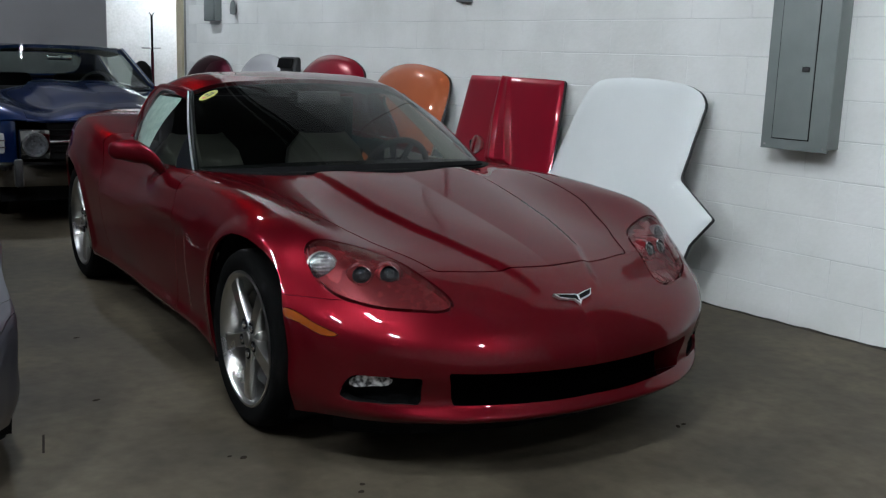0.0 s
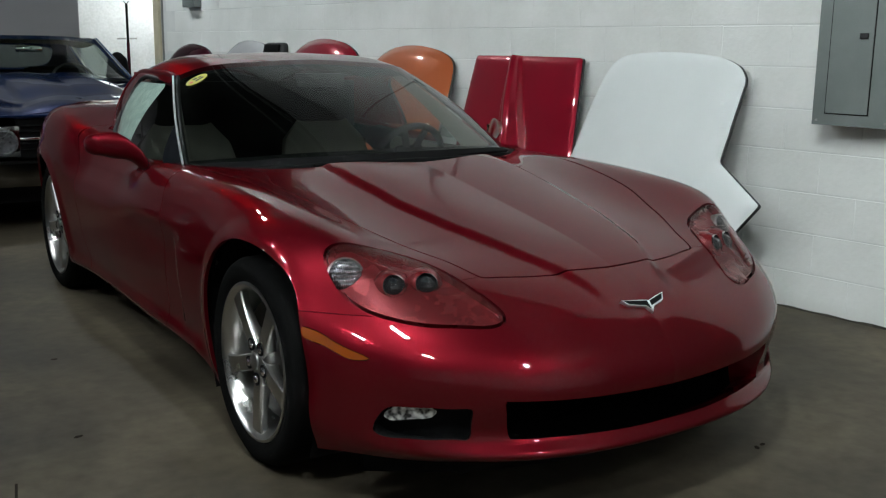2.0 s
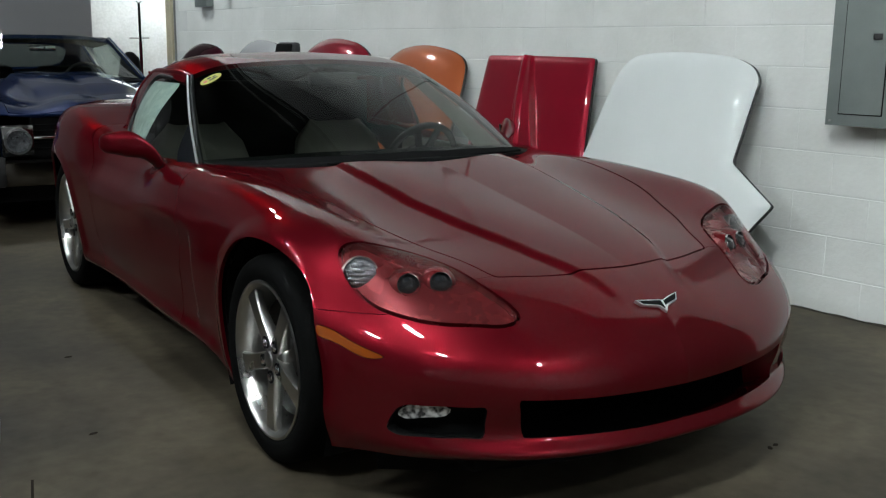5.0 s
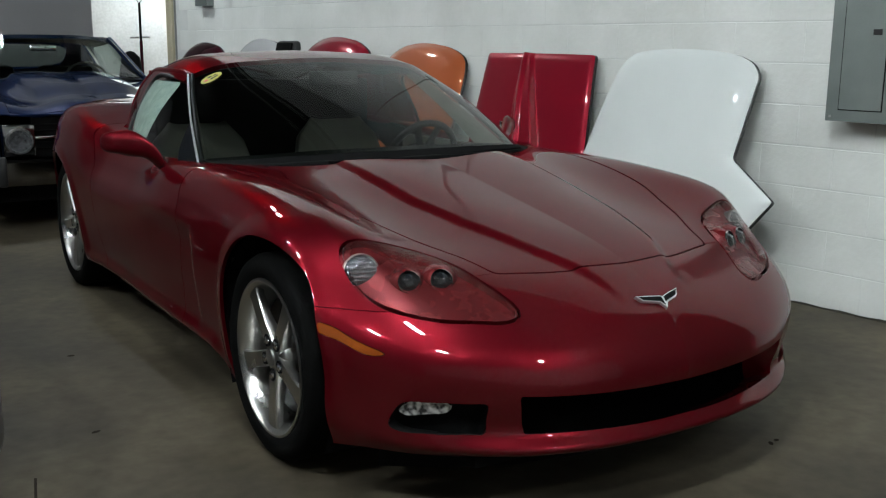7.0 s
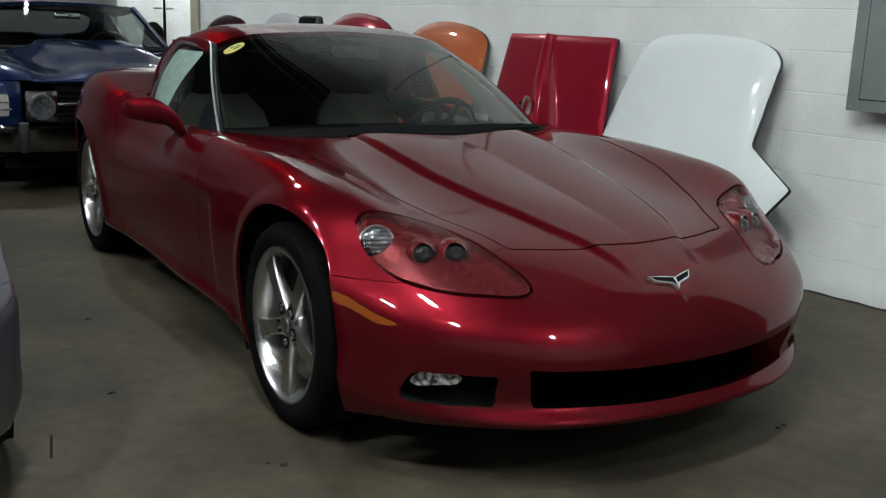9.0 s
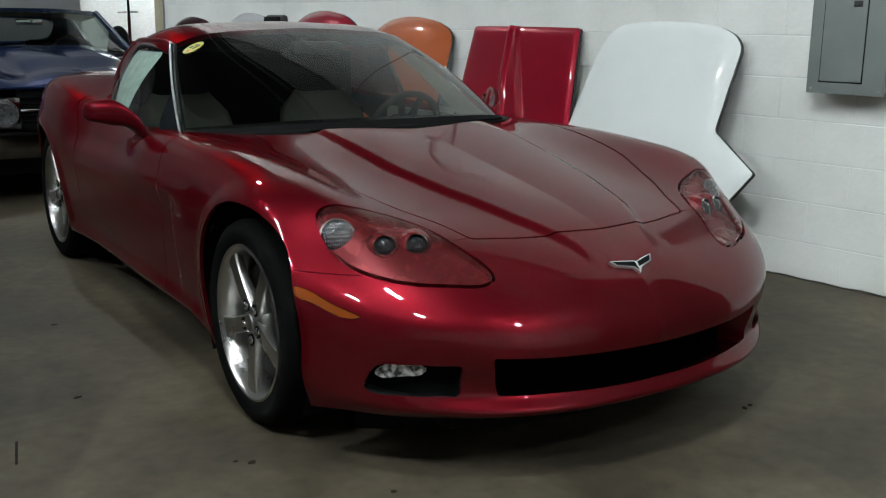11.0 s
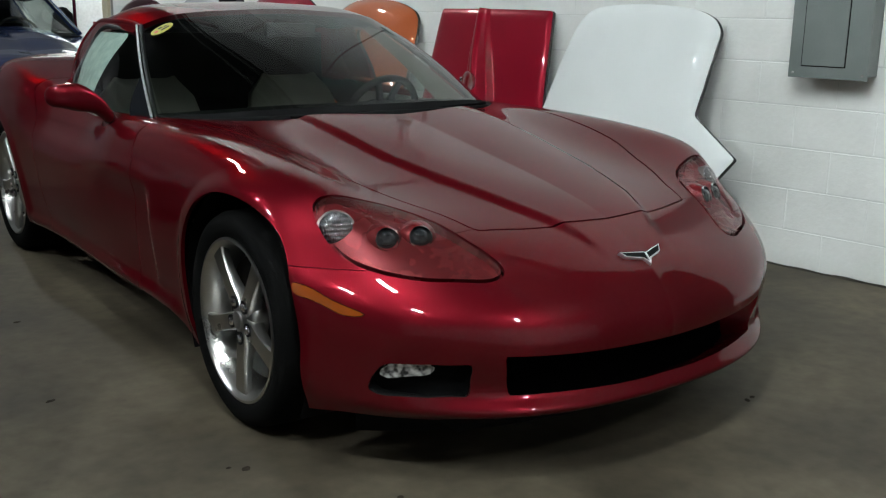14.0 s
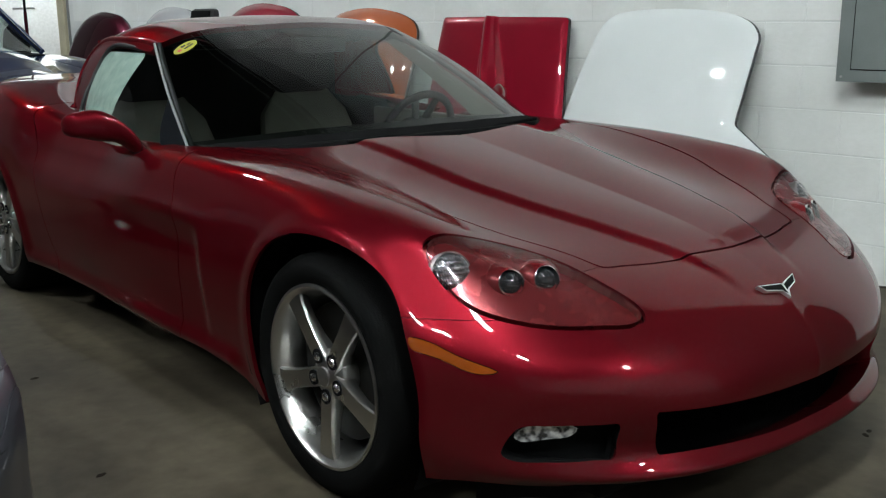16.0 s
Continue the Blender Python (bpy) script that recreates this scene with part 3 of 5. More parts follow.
def body_sheet(nu, nv):
    rows = np.array(NOSE + MID + TAIL, float)
    cu = np.concatenate([[0], np.cumsum(np.linalg.norm(np.diff(rows, axis=0), axis=2).mean(axis=1))])
    cv = np.concatenate([[0], np.cumsum(np.linalg.norm(np.diff(rows, axis=1), axis=2).mean(axis=0))])
    # closer steps over the front half
    t = np.linspace(0, 1, nu)
    u = cu[-1] * (0.45 * t + 0.55 * t ** 2)
    half = natural(cu, rows, u)
    g = natural(cv, half.transpose(1, 0, 2), np.linspace(0, cv[-1], nv)).transpose(1, 0, 2)
    g[:, 0, 0] = 0
    x, y, z = g[..., 0], g[..., 1], g[..., 2]
    on_top = step(y, -.80, -.55) * (1 - step(y, .6, 1.0)) * step(z, .50, .60)
    z += on_top * (0.012 * step(ridge(y) - x, -0.008, 0.032) - 0.004)
    cove = step(y, .615, .665) * (1 - step(y, .75, 1.75)) * step(z, .24, .40) * (1 - step(z, .55, .65))
    x -= 0.015 * cove
    x += 0.020 * step(y, .40, .50) * (1 - step(y, 2.2, 2.32)) * np.exp(-((z - .238) / .032) ** 2)
    y -= 0.004 * np.exp(-x / .03) * step(z, .34, .40) * (1 - step(z, .52, .60)) * (1 - step(y, -.7, -.5))
    for yc, zc, ra, rb in ((-.04, .328, .378, .384), (2.685, .335, .395, .385)):
        rho = np.hypot((y - yc) / ra, (z - zc) / rb)
        x += .011 * (1 - step(rho, 1.04, 1.20)) * step(x, .62, .78) * step(z, .16, .26)
    crease = step(y, .4, .7) * (1 - step(y, 2.0, 2.3))
    x += 0.008 * crease * np.exp(-((z - .66) / .035) ** 2)
    # the waist pulls in along the doors, ahead of the rear haunch
    waist = step(y, 1.0, 1.5) * (1 - step(y, 1.93, 2.27)) * step(x, .785, .85)
    x -= 0.048 * waist * step(z, .58, .74)
    z -= 0.022 * waist * step(z, .70, .80)
    return Sheet.grid(g, True, True)


def arch(yc, zc, ra, rb, lean=0.0):
    return lambda p: (((np.abs((p[:, 1] - yc + lean * (zc + rb - p[:, 2])) / ra)) ** 2.3 + (np.abs((p[:, 2] - zc) / rb)) ** 2.3) ** (1 / 2.3) - 1) * ra


def sports_car(name, label, paint, m, nu=300, nv=150, amber=True):
    car = thing(name, label, "car", m)
    s = body_sheet(nu, nv)
    inner = s.moved(-0.03)
    # wheel openings
    front_arch, rear_arch = arch(-.04, .328, .378, .384), arch(2.685, .335, .395, .385)
    s, _ = s.split(lambda p: np.where(p[:, 0] > .5, front_arch(p), 1.0))
    s, _ = s.split(lambda p: np.where(p[:, 0] > .5, rear_arch(p), 1.0))
    inner, _ = inner.split(lambda p: np.where(p[:, 0] > .5, front_arch(p) - .01, 1.0))
    inner, _ = inner.split(lambda p: np.where(p[:, 0] > .5, rear_arch(p) - .01, 1.0))
    # cabin opening
    cabin = outline(((0.0, .46), (.35, .52), (.60, .68), (.745, .86), (.775, 1.0), (.795, 1.5), (.765, 1.78), (.72, 1.98), (.60, 2.28), (.44, 2.62), (.34, 2.82), (.25, 3.02), (0, 3.06), (-.3, 2.5), (-.4, 1.5), (-.3, .7)))
    top = lambda p: np.where(p[:, 2] > .6, cabin(p), -1.0)
    _, s = s.split(top)
    _, inner = inner.split(lambda p: top(p) + .02)
    # openings of the front
    grille = lambda p: np.where(p[:, 1] < -.3, np.minimum(np.minimum(.492 + .22 * (p[:, 2] - .25) - p[:, 0], p[:, 2] - (.250 + .03 * p[:, 0] ** 2)), .357 + .05 * p[:, 0] ** 2 - p[:, 2]), -1.0)
    mouth, s = s.split(grille)
    _, inner = inner.split(lambda p: grille(p) + .045)
    fog = outline(FOG_FRONT, (0, 2))
    fog_f = lambda p: np.where(p[:, 1] < -.4, fog(p), -1.0)
    fog_lamp = outline(FOG_LAMP, (0, 2))
    pocket_s, s = s.split(fog_f)
    fog_lens, _ = pocket_s.split(fog_lamp)
    _, inner = inner.split(lambda p: fog_f(p) + .004)
    lamp = outline(LAMP_PLAN)
    lamp_f = lambda p: np.where((p[:, 1] < -.2) & (p[:, 2] > .48), lamp(p), -1.0)
    bowl, _ = s.split(lambda p: lamp_f(p) + .006)
    lens, rest = s.cut_gap(lamp_f, 0.0085)
    _, inner = inner.split(lambda p: lamp_f(p) - .004)
    mark = outline(MARK_SIDE, (1, 2))
    mark_f = lambda p: np.where((p[:, 0] > .7) & (p[:, 1] < -.2), mark(p), -1.0)
    marker, rest = rest.cut_gap(mark_f, 0.0015)
    # bonnet
    hood_plan = outline(((0, -.612), (.10, -.606), (.20, -.590), (.30, -.568), (.40, -.541), (.425, -.532), (.432, -.518), (.445, -.48), (.466, -.424), (.518, -.32), (.57, -.18), (.61, -.067), (.65, .134), (.68, .35), (.70, .60), (.68, .80), (.5, .9), (0, .9), (-.4, .6), (-.5, 0), (-.35, -.5), (-.15, -.6)), n=200)
    hood_f = lambda p: np.where((p[:, 2] > .55) & (p[:, 1] < 1.1), hood_plan(p), -1.0)
    hood, rest = rest.cut_gap(hood_f, 0.006)
    # doors
    door_side = outline(((.85, .20), (.81, .42), (.775, .60), (.785, .70), (.83, .80), (.92, .90), (1.2, .97), (1.9, .97), (2.17, .88), (2.09, .80), (2.05, .70), (2.0, .50), (1.95, .28), (1.9, .2), (1.4, .185)), (1, 2), 140)
    door_f = lambda p: np.where(p[:, 0] > .6, door_side(p), -1.0)
    door, rest = rest.cut_gap(door_f, 0.005)
    # nose cap and wings part behind the lamp
    nose_f = lambda p: np.where(p[:, 1] > -.25, -1.0, np.where(p[:, 0] > .72, .572 - p[:, 2], -.528 - p[:, 1]))
    fascia, rest = rest.cut_gap(nose_f, 0.0016)
    wing, rear = rest.cut_gap(lambda p: 1.45 - p[:, 1], 0.004)
    both = (-1, 1)
    hood.emit("hood", paint, car, "long ridged hood in glossy paint", sides=both)
    fascia.emit("front_bumper", paint, car, "painted nose with wide grille mouth", sides=both)
    rear.emit("rear_body", paint, car, sides=both)
    inner.emit("inner_shell", M_DARK, car, "black inner shell", sides=both, rim=False)
    for side in both:
        wing.emit("front_fender", paint, car, sides=(side,))
        door.emit("door", paint, car, sides=(side,))
        lamp_body = bowl.moved(-0.024).emit("headlight", M_TRIMRED if amber else M_BLACK, car, "clear lens headlight with red bowl and round lamps" if amber else "dark headlight under a clear lens", sides=(side,), rim=False)
        lens.emit("lens", M_LENS, lamp_body, "clear lens", sides=(side,), thick=0.003)
        lens.emit("lamp_wall", M_TRIMRED if amber else M_BLACK, lamp_body, sides=(side,), thick=0.026, only_rim=True)
        marker.moved(0.002).emit("side_marker", M_AMBER if amber else paint, car, "amber side marker" if amber else "", sides=(side,), thick=0.006)
        for k, (cx, cy, cz, r) in enumerate(((.763, -.363, .653, .047), (.668, -.463, .632, .030), (.582, -.494, .633, .030))):
            d = Matrix.Translation((side * cx, cy, cz)) @ look((0, 0, 0), (side * .30, -.86, .36)).to_3x3().to_4x4() @ pose(0, 0, 0, 0, 90, 0) @ pose(.006 if k else .004, 0, 0)
            if k == 0:
                part("turn_lamp", lathe([(r, -.05), (r, .002), (r * .9, .009), (r * .6, .015), (0, .018)], 28), M_REFLECTOR if amber else M_BLACK, lamp_body, "silver fluted turn lamp", d)
                part("lamp_bezel", lathe([(r + .006, -.05), (r + .006, -.002), (r + .001, .002), (r + .001, -.05)], 28, True), M_STEEL, lamp_body, "", d)
            else:
                part("lamp_bezel", lathe([(r + .026, -.05), (r + .022, -.028), (r + .005, -.004), (r + .001, .0), (r + .001, -.05)], 28, True), M_TRIMRED, lamp_body, "", d)
                part("lamp_ring", lathe([(r + .002, -.03), (r + .002, .004), (r + .0005, .005), (r + .0005, -.03)], 28, True), M_CHROME, lamp_body, "", d)
                part("projector", lathe([(r, -.05), (r, -.010), (r * .8, .002), (r * .45, .009), (0, .011)], 28), M_PROJECTOR, lamp_body, "dark glass projector lamp", d)
        # fog lamp pocket
        pocket = pocket_s.moved(-.05).emit("fog_pocket", M_DARK, car, "black fog lamp pocket", sides=(side,), rim=False)
        walls = Sheet(pocket_s.p, pocket_s.n, pocket_s.f)
        walls.emit("pocket_wall", M_DARK, pocket, sides=(side,), thick=.05, only_rim=True)
        fog_lens.moved(-.012).emit("fog_lamp", M_FOG, pocket, "clear faceted fog lamp", sides=(side,), thick=.03)
        # mirror
        mp = Matrix.Diagonal((side, 1, 1, 1))
        bm = bmesh.new()
        rings = []
        path = curve(((.80, 1.155, .755), (.832, 1.18, .795), (.860, 1.20, .836), (.893, 1.23, .866), (.938, 1.272, .882), (.982, 1.303, .884), (.998, 1.315, .8835)), 26)
        size = curve(((.020, .013, 0), (.020, .014, 0), (.027, .021, 0), (.053, .045, 0), (.064, .053, 0), (.058, .047, 0), (.051, .042, 0)), 26)
        for a in (25, 45, 62, 76, 86):
            path = np.vstack([path, path[25] + np.array((.026, .012, -.001)) * math.sin(radians(a))])
            size = np.vstack([size, size[25] * math.cos(radians(a))])
        for q, r in zip(path, size):
            rings.append([bm.verts.new((q[0] + .35 * r[0] * math.cos(a), q[1] + r[0] * math.cos(a), q[2] + r[1] * math.copysign(abs(math.sin(a)) ** (.55 if math.sin(a) < 0 else .9), math.sin(a)))) for a in [2 * math.pi * i / 24 for i in range(24)]])
        for a, b in zip(rings, rings[1:]):
            for i in range(24):
                bm.faces.new((a[i], a[(i + 1) % 24], b[(i + 1) % 24], b[i]))
        bm.faces.new(rings[0])
        bm.faces.new(rings[-1][::-1])
        mir = part("mirror", bm, paint, car, "body-coloured door mirror", mp)
        q, r = path[7], size[7]
        part("mirror_seam", rod([(q[0] + .35 * r[0] * math.cos(a), q[1] + r[0] * 1.03 * math.cos(a), q[2] + r[1] * 1.03 * math.sin(a)) for a in [2 * math.pi * i / 20 for i in range(21)]], .0016, 6), M_DARK, mir, "", mp)
        part("mirror_glass", box(.945, .995, 1.325, 1.342, .862, .902, .001), M_CHROME, mir, "", mp)
    # grille mouth, with a near-black sheet for the shade inside it
    mouth.moved(-.09).emit("grille_mouth_shade", M_VOID, car, "black sheet standing in for the shade inside the grille mouth", sides=both, rim=False)
    mouth.emit("grille_wall", paint, car, "painted inner wall of the grille mouth", sides=both, thick=.09, only_rim=True)
    part("air_dam", solid([(sx * x, y + .16, z) for x, y in ((0, -.862), (.2, -.852), (.43, -.80), (.61, -.71), (.755, -.605)) for sx in (-1, 1) for z in (.105, .19)],
                          [(4 * i + k, 4 * i + 4 + k, 4 * i + 5 + k, 4 * i + 1 + k) for i in range(4) for k in (0, 2)]), M_DARK, car, "black rubber air dam")
    # badge: two crossed flags as plain shapes
    def plate(points, lift, depth):
        d = np.array((0, -.625, .781))
        n = len(points)
        v = [tuple(np.array(p) + d * h) for h in (lift, lift - depth) for p in points]
        return solid(v, [tuple(range(n)), tuple(range(2 * n - 1, n - 1, -1))] + [(i, n + i, n + (i + 1) % n, (i + 1) % n) for i in range(n)])
    badge = part("badge", plate(((-.088, -.7475, .575), (-.073, -.7625, .563), (-.014, -.773, .555), (-.002, -.7905, .541), (.0155, -.774, .554), (.061, -.763, .563), (.077, -.7435, .579), (.040, -.750, .573), (.0076, -.7587, .5664), (-.003, -.756, .5685)), .006, .012), M_TRIM, car, "silver-edged badge of two dark flags")
    for flag in (((-.080, -.7505, .5725), (-.0685, -.7605, .5648), (-.0125, -.7712, .5565), (-.002, -.782, .548), (-.001, -.7595, .5660)), ((.007, -.7745, .554), (.014, -.7715, .5562), (.0575, -.7612, .5645), (.071, -.7462, .5765), (.0395, -.753, .571), (.0095, -.7605, .565))):
        part("badge_flag", plate(flag, .0075, .004), M_DARK, badge, "dark flag")
    # greenhouse
    n = 60
    base = curve(((-.757, .962, .815), (-.69, .82, .826), (-.5, .66, .843), (-.25, .57, .852), (0, .54, .855), (.25, .57, .852), (.5, .66, .843), (.69, .82, .826), (.757, .962, .815)), n)
    head = curve(((-.597, 1.513, 1.138), (-.52, 1.46, 1.174), (-.3, 1.41, 1.205), (0, 1.39, 1.217), (.3, 1.41, 1.205), (.52, 1.46, 1.174), (.597, 1.513, 1.138)), n)
    roof2 = curve(((-.62, 1.80, 1.156), (-.53, 1.78, 1.204), (-.3, 1.75, 1.237), (0, 1.74, 1.246), (.3, 1.75, 1.237), (.53, 1.78, 1.204), (.62, 1.80, 1.156)), n)
    roof3 = curve(((-.624, 1.97, 1.138), (-.49, 2.06, 1.165), (-.3, 2.12, 1.192), (0, 2.12, 1.202), (.3, 2.12, 1.192), (.49, 2.06, 1.165), (.624, 1.97, 1.138)), n)
    deck = curve(((-.34, 2.75, .955), (-.30, 2.95, .965), (-.18, 3.05, .972), (0, 3.08, .975), (.18, 3.05, .972), (.30, 2.95, .965), (.34, 2.75, .955)), n)
    w = np.linspace(0, 1, 24)[:, None, None]
    screen = base[None] * (1 - w) + head[None] * w
    bow = np.sin(np.pi * w[..., 0]) * .022
    screen[..., 2] += bow
    screen[..., 1] -= bow * .8
    ws = Sheet.grid(screen, True)
    ws.f = [f[::-1] for f in ws.f]
    ws.n = -ws.n
    if ws.n[:, 1].mean() > 0:
        ws.n, ws.f = -ws.n, [f[::-1] for f in ws.f]
    clear, band = ws.split(lambda p: p[:, 2] - np.interp(np.abs(p[:, 0]), (0, .25, .5, .69, .757), (.876, .873, .862, .842, .824)))
    clear.emit("windscreen", M_GLASS, car, "tinted windscreen glass", rim=False)
    band.emit("windscreen_band", M_DARK, car, "black band along the foot of the windscreen", rim=False)
    top_rows = np.array([head, roof2, roof3])
    roof_g = natural([0, .33, .68], top_rows, np.linspace(0, .68, 30))
    rf = Sheet.grid(roof_g)
    if rf.n[:, 2].mean() < 0:
        rf.n, rf.f = -rf.n, [f[::-1] for f in rf.f]
    rf.emit("roof", paint, car, "painted removable roof panel", thick=.02)
    rf.moved(-.022).emit("headliner", M_CABIN, car, "dark headliner", thick=.004)
    hatch_g = roof3[None] * (1 - w) + deck[None] * w
    hatch_g[..., 2] += np.sin(np.pi * w[..., 0]) * .03
    hg = Sheet.grid(hatch_g)
    if hg.n[:, 2].mean() < 0:
        hg.n, hg.f = -hg.n, [f[::-1] for f in hg.f]
    hg.emit("rear_window", M_DARKGLASS, car, "large glass hatch", thick=.004)
    for side in both:
        rail = curve(((.757, .965, .815), (.695, 1.215, .967), (.598, 1.515, 1.138), (.611, 1.66, 1.157), (.62, 1.80, 1.158), (.624, 1.97, 1.138), (.67, 2.06, 1.035), (.728, 2.03, .885)), 60)
        belt = curve(((.765, .97, .805), (.825, 1.15, .815), (.838, 1.45, .825), (.815, 1.66, .838), (.775, 1.83, .868), (.730, 2.03, .87)), 60)
        zr = lambda y: np.interp(y, (1.515, 1.66, 1.80, 1.97), (1.138, 1.157, 1.158, 1.138))
        ww = np.linspace(0, 1, 16)[:, None, None]
        g = rail[None] * (1 - ww) + belt[None] * ww
        g[..., 0] += np.sin(np.pi * ww[..., 0]) * .026 * np.sin(np.pi * np.linspace(0, 1, 60)) ** .7
        gs = Sheet.grid(g)
        if gs.n[:, 0].mean() < 0:
            gs.n, gs.f = -gs.n, [f[::-1] for f in gs.f]
        # door glass ahead of a painted sail panel
        pane, sail = gs.split(lambda p: np.minimum(1.85 - p[:, 1], np.where(p[:, 1] > 1.5, zr(p[:, 1]) - .024 - p[:, 2], 1.0)))
        cover, pane = pane.split(lambda p: 1.075 + .95 * (p[:, 2] - .815) - p[:, 1])
        cover.emit("pillar_cover", M_PROJECTOR, car, "gloss black pillar cover", thick=.008, sides=(side,))
        pane.emit("side_window", M_SIDEGLASS, car, "side window", thick=.004, sides=(side,))
        if side < 0:
            sheet_of_paper = pane
        sail.emit("sail_panel", paint, car, "", thick=.02, sides=(side,))
        pillar = curve(((.757, .963, .817), (.695, 1.213, .970), (.598, 1.513, 1.141)), 14)
        # Same trim both sides: the far one coloured black, mirroring no light.
        part("pillar_trim", rod([(side * (q[0] + .004), q[1] - .002, q[2] + .002) for q in pillar], .0048, 8), M_TRIM if side < 0 else M_BLACK, car, "bright edge of the windscreen" if side < 0 else "windscreen edge trim coloured black where it catches no light")
        part("screen_pillar", rod([(side * (q[0] - .014), q[1] - .004, q[2]) for q in pillar], .009, 10), M_BLACK, car, "black windscreen pillar")
        lining = np.array([[(side * (q[0] - .02 - k * (.075 - .045 * i / 13)), q[1] + .01 + k * (.15 - .07 * i / 13), q[2] - .012) for k in (0, .33, .67, 1)] for i, q in enumerate(pillar)])
        lining[:, 1:3, 2] += .008
        ls = Sheet.grid(lining)
        if (ls.n[:, 0] * side).mean() > 0:
            ls.n, ls.f = -ls.n, [f[::-1] for f in ls.f]
        ls.emit("pillar_lining", M_SEAT, car, "beige pillar lining", thick=.006)
        part("roof_rail", rod([(side * (q[0] - .008), q[1], q[2] - .006) for q in rail if q[1] > 1.5], .016, 10), paint, car)
        # black seal round the glass
        seal = [(.603, 1.53, 1.113), (.632, 1.7, 1.135), (.645, 1.79, 1.128), (.665, 1.84, 1.085), (.712, 1.853, 1.0), (.748, 1.852, .935), (.772, 1.848, .872)]
        part("window_seal", rod([(side * (q[0] + .004), q[1], q[2]) for q in curve(seal, 26)], .008, 8), M_BLACK, car)
        # painted panel between the sail and the hatch
        back = curve(((.624, 1.97, 1.138), (.67, 2.06, 1.035), (.728, 2.03, .885), (.62, 2.30, .885), (.36, 2.79, .95)), 24)
        edge = hatch_g[:, -1]
        wq = np.linspace(0, 1, 8)[:, None, None]
        quarter = back[None] * (1 - wq) + edge[None] * wq
        quarter[..., 2] += np.sin(np.pi * wq[..., 0]) * .012
        qs = Sheet.grid(quarter)
        if qs.n[:, 2].mean() < 0:
            qs.n, qs.f = -qs.n, [f[::-1] for f in qs.f]
        qs.emit("rear_quarter_panel", paint, car, thick=.01, sides=(side,))
    part("cowl", rod([tuple(q + np.array((0, -.012, -.014))) for q in base[3:-3:3]], .014, 8), M_DARK, car, "black wiper cowl")
    for wx, sx in ((-.38, .52), (.12, .5)):
        part("wiper", rod([(wx - .02, .565, .846), (wx + .22, .585, .852), (wx + sx - .06, .66, .848)], .006, 8), M_DARK, car)
    # cabin
    part("cabin_floor", box(-.80, .80, .55, 2.9, .2, .26), M_CABIN, car)
    part("bulkhead", box(-.78, .78, .50, .56, .2, .80), M_CABIN, car)
    dash = [(y, z) for y, z in ((.56, .80), (.75, .835), (.98, .85), (1.08, .825), (1.12, .77), (1.10, .64), (1.0, .55), (.56, .5))]
    part("dashboard", solid([(x, y, z - .02 * abs(x)) for x in (-.74, -.25, .25, .74) for y, z in dash],
                            [(8 * i + k, 8 * i + 8 + k, 8 * i + 8 + (k + 1) % 8, 8 * i + (k + 1) % 8) for i in range(3) for k in range(8)] + [tuple(range(8)), tuple(range(31, 23, -1))]), M_CABIN, car, "dark grey dashboard")
    part("console", box(-.13, .13, 1.0, 2.0, .26, .60, .03), M_CABIN, car)
    part("door_card", box(-.80, -.76, 1.0, 2.0, .3, .80, .01), M_SEAT, car)
    part("door_card", box(.76, .80, 1.0, 2.0, .3, .80, .01), M_SEAT, car)
    # Added dark panel that blocks the light coming through the hatch.
    part("rear_light_block", box(-.58, .58, 2.06, 2.10, .26, 1.10, .01), M_CABIN, car)
    part("rear_shelf", box(-.70, .70, 2.15, 2.9, .74, .78, .01), M_CABIN, car)
    for sx in (-1, 1):
        seat = part("seat", box(-.25, .25, 1.42, 1.98, .30, .46, .06, 4), M_SEAT, car, "cashmere leather bucket seat", Matrix.Translation((sx * .38, 0, 0)))
        bm = bmesh.new()
        rows = []
        for z, hw, d in ((0, .22, .10), (.12, .255, .12), (.30, .265, .13), (.44, .23, .12), (.52, .16, .10), (.60, .13, .10), (.67, .125, .085), (.70, .08, .05)):
            rows.append([bm.verts.new((hw * math.copysign(abs(math.cos(a)) ** .6, math.cos(a)), d * .5 * math.copysign(abs(math.sin(a)) ** .7, math.sin(a)) + z * .36 + (-.035 * abs(math.cos(a)) ** 3), z)) for a in [2 * math.pi * i / 28 for i in range(28)]])
        for a, b in zip(rows, rows[1:]):
            for i in range(28):
                bm.faces.new((a[i], a[(i + 1) % 28], b[(i + 1) % 28], b[i]))
        bm.faces.new(rows[0][::-1])
        bm.faces.new(rows[-1])
        part("backrest", bm, M_SEAT, seat, "", pose(sx * .38, 1.92, .36))
    st = new("steering_wheel")
    st.parent, st.matrix_basis = car, pose(.38, 1.18, .765, -66, 0, 0)
    bm = bmesh.new()
    ring = [[bm.verts.new(((.178 + .016 * math.cos(b)) * math.cos(a), (.178 + .016 * math.cos(b)) * math.sin(a), .016 * math.sin(b))) for b in [2 * math.pi * j / 10 for j in range(10)]] for a in [2 * math.pi * i / 48 for i in range(48)]]
    for i in range(48):
        for j in range(10):
            bm.faces.new((ring[i][j], ring[(i + 1) % 48][j], ring[(i + 1) % 48][(j + 1) % 10], ring[i][(j + 1) % 10]))
    part("wheel_rim", bm, M_CABIN, st)
    part("airbag", box(-.075, .075, -.07, .06, -.03, .03, .02, 3), M_CABIN, st)
    for a in (0, 180, 250, 290):
        part("wheel_spoke", box(.06, .17, -.016, .016, -.008, .008, .005), M_CABIN, st, "", pose(0, 0, 0, 0, 0, a))
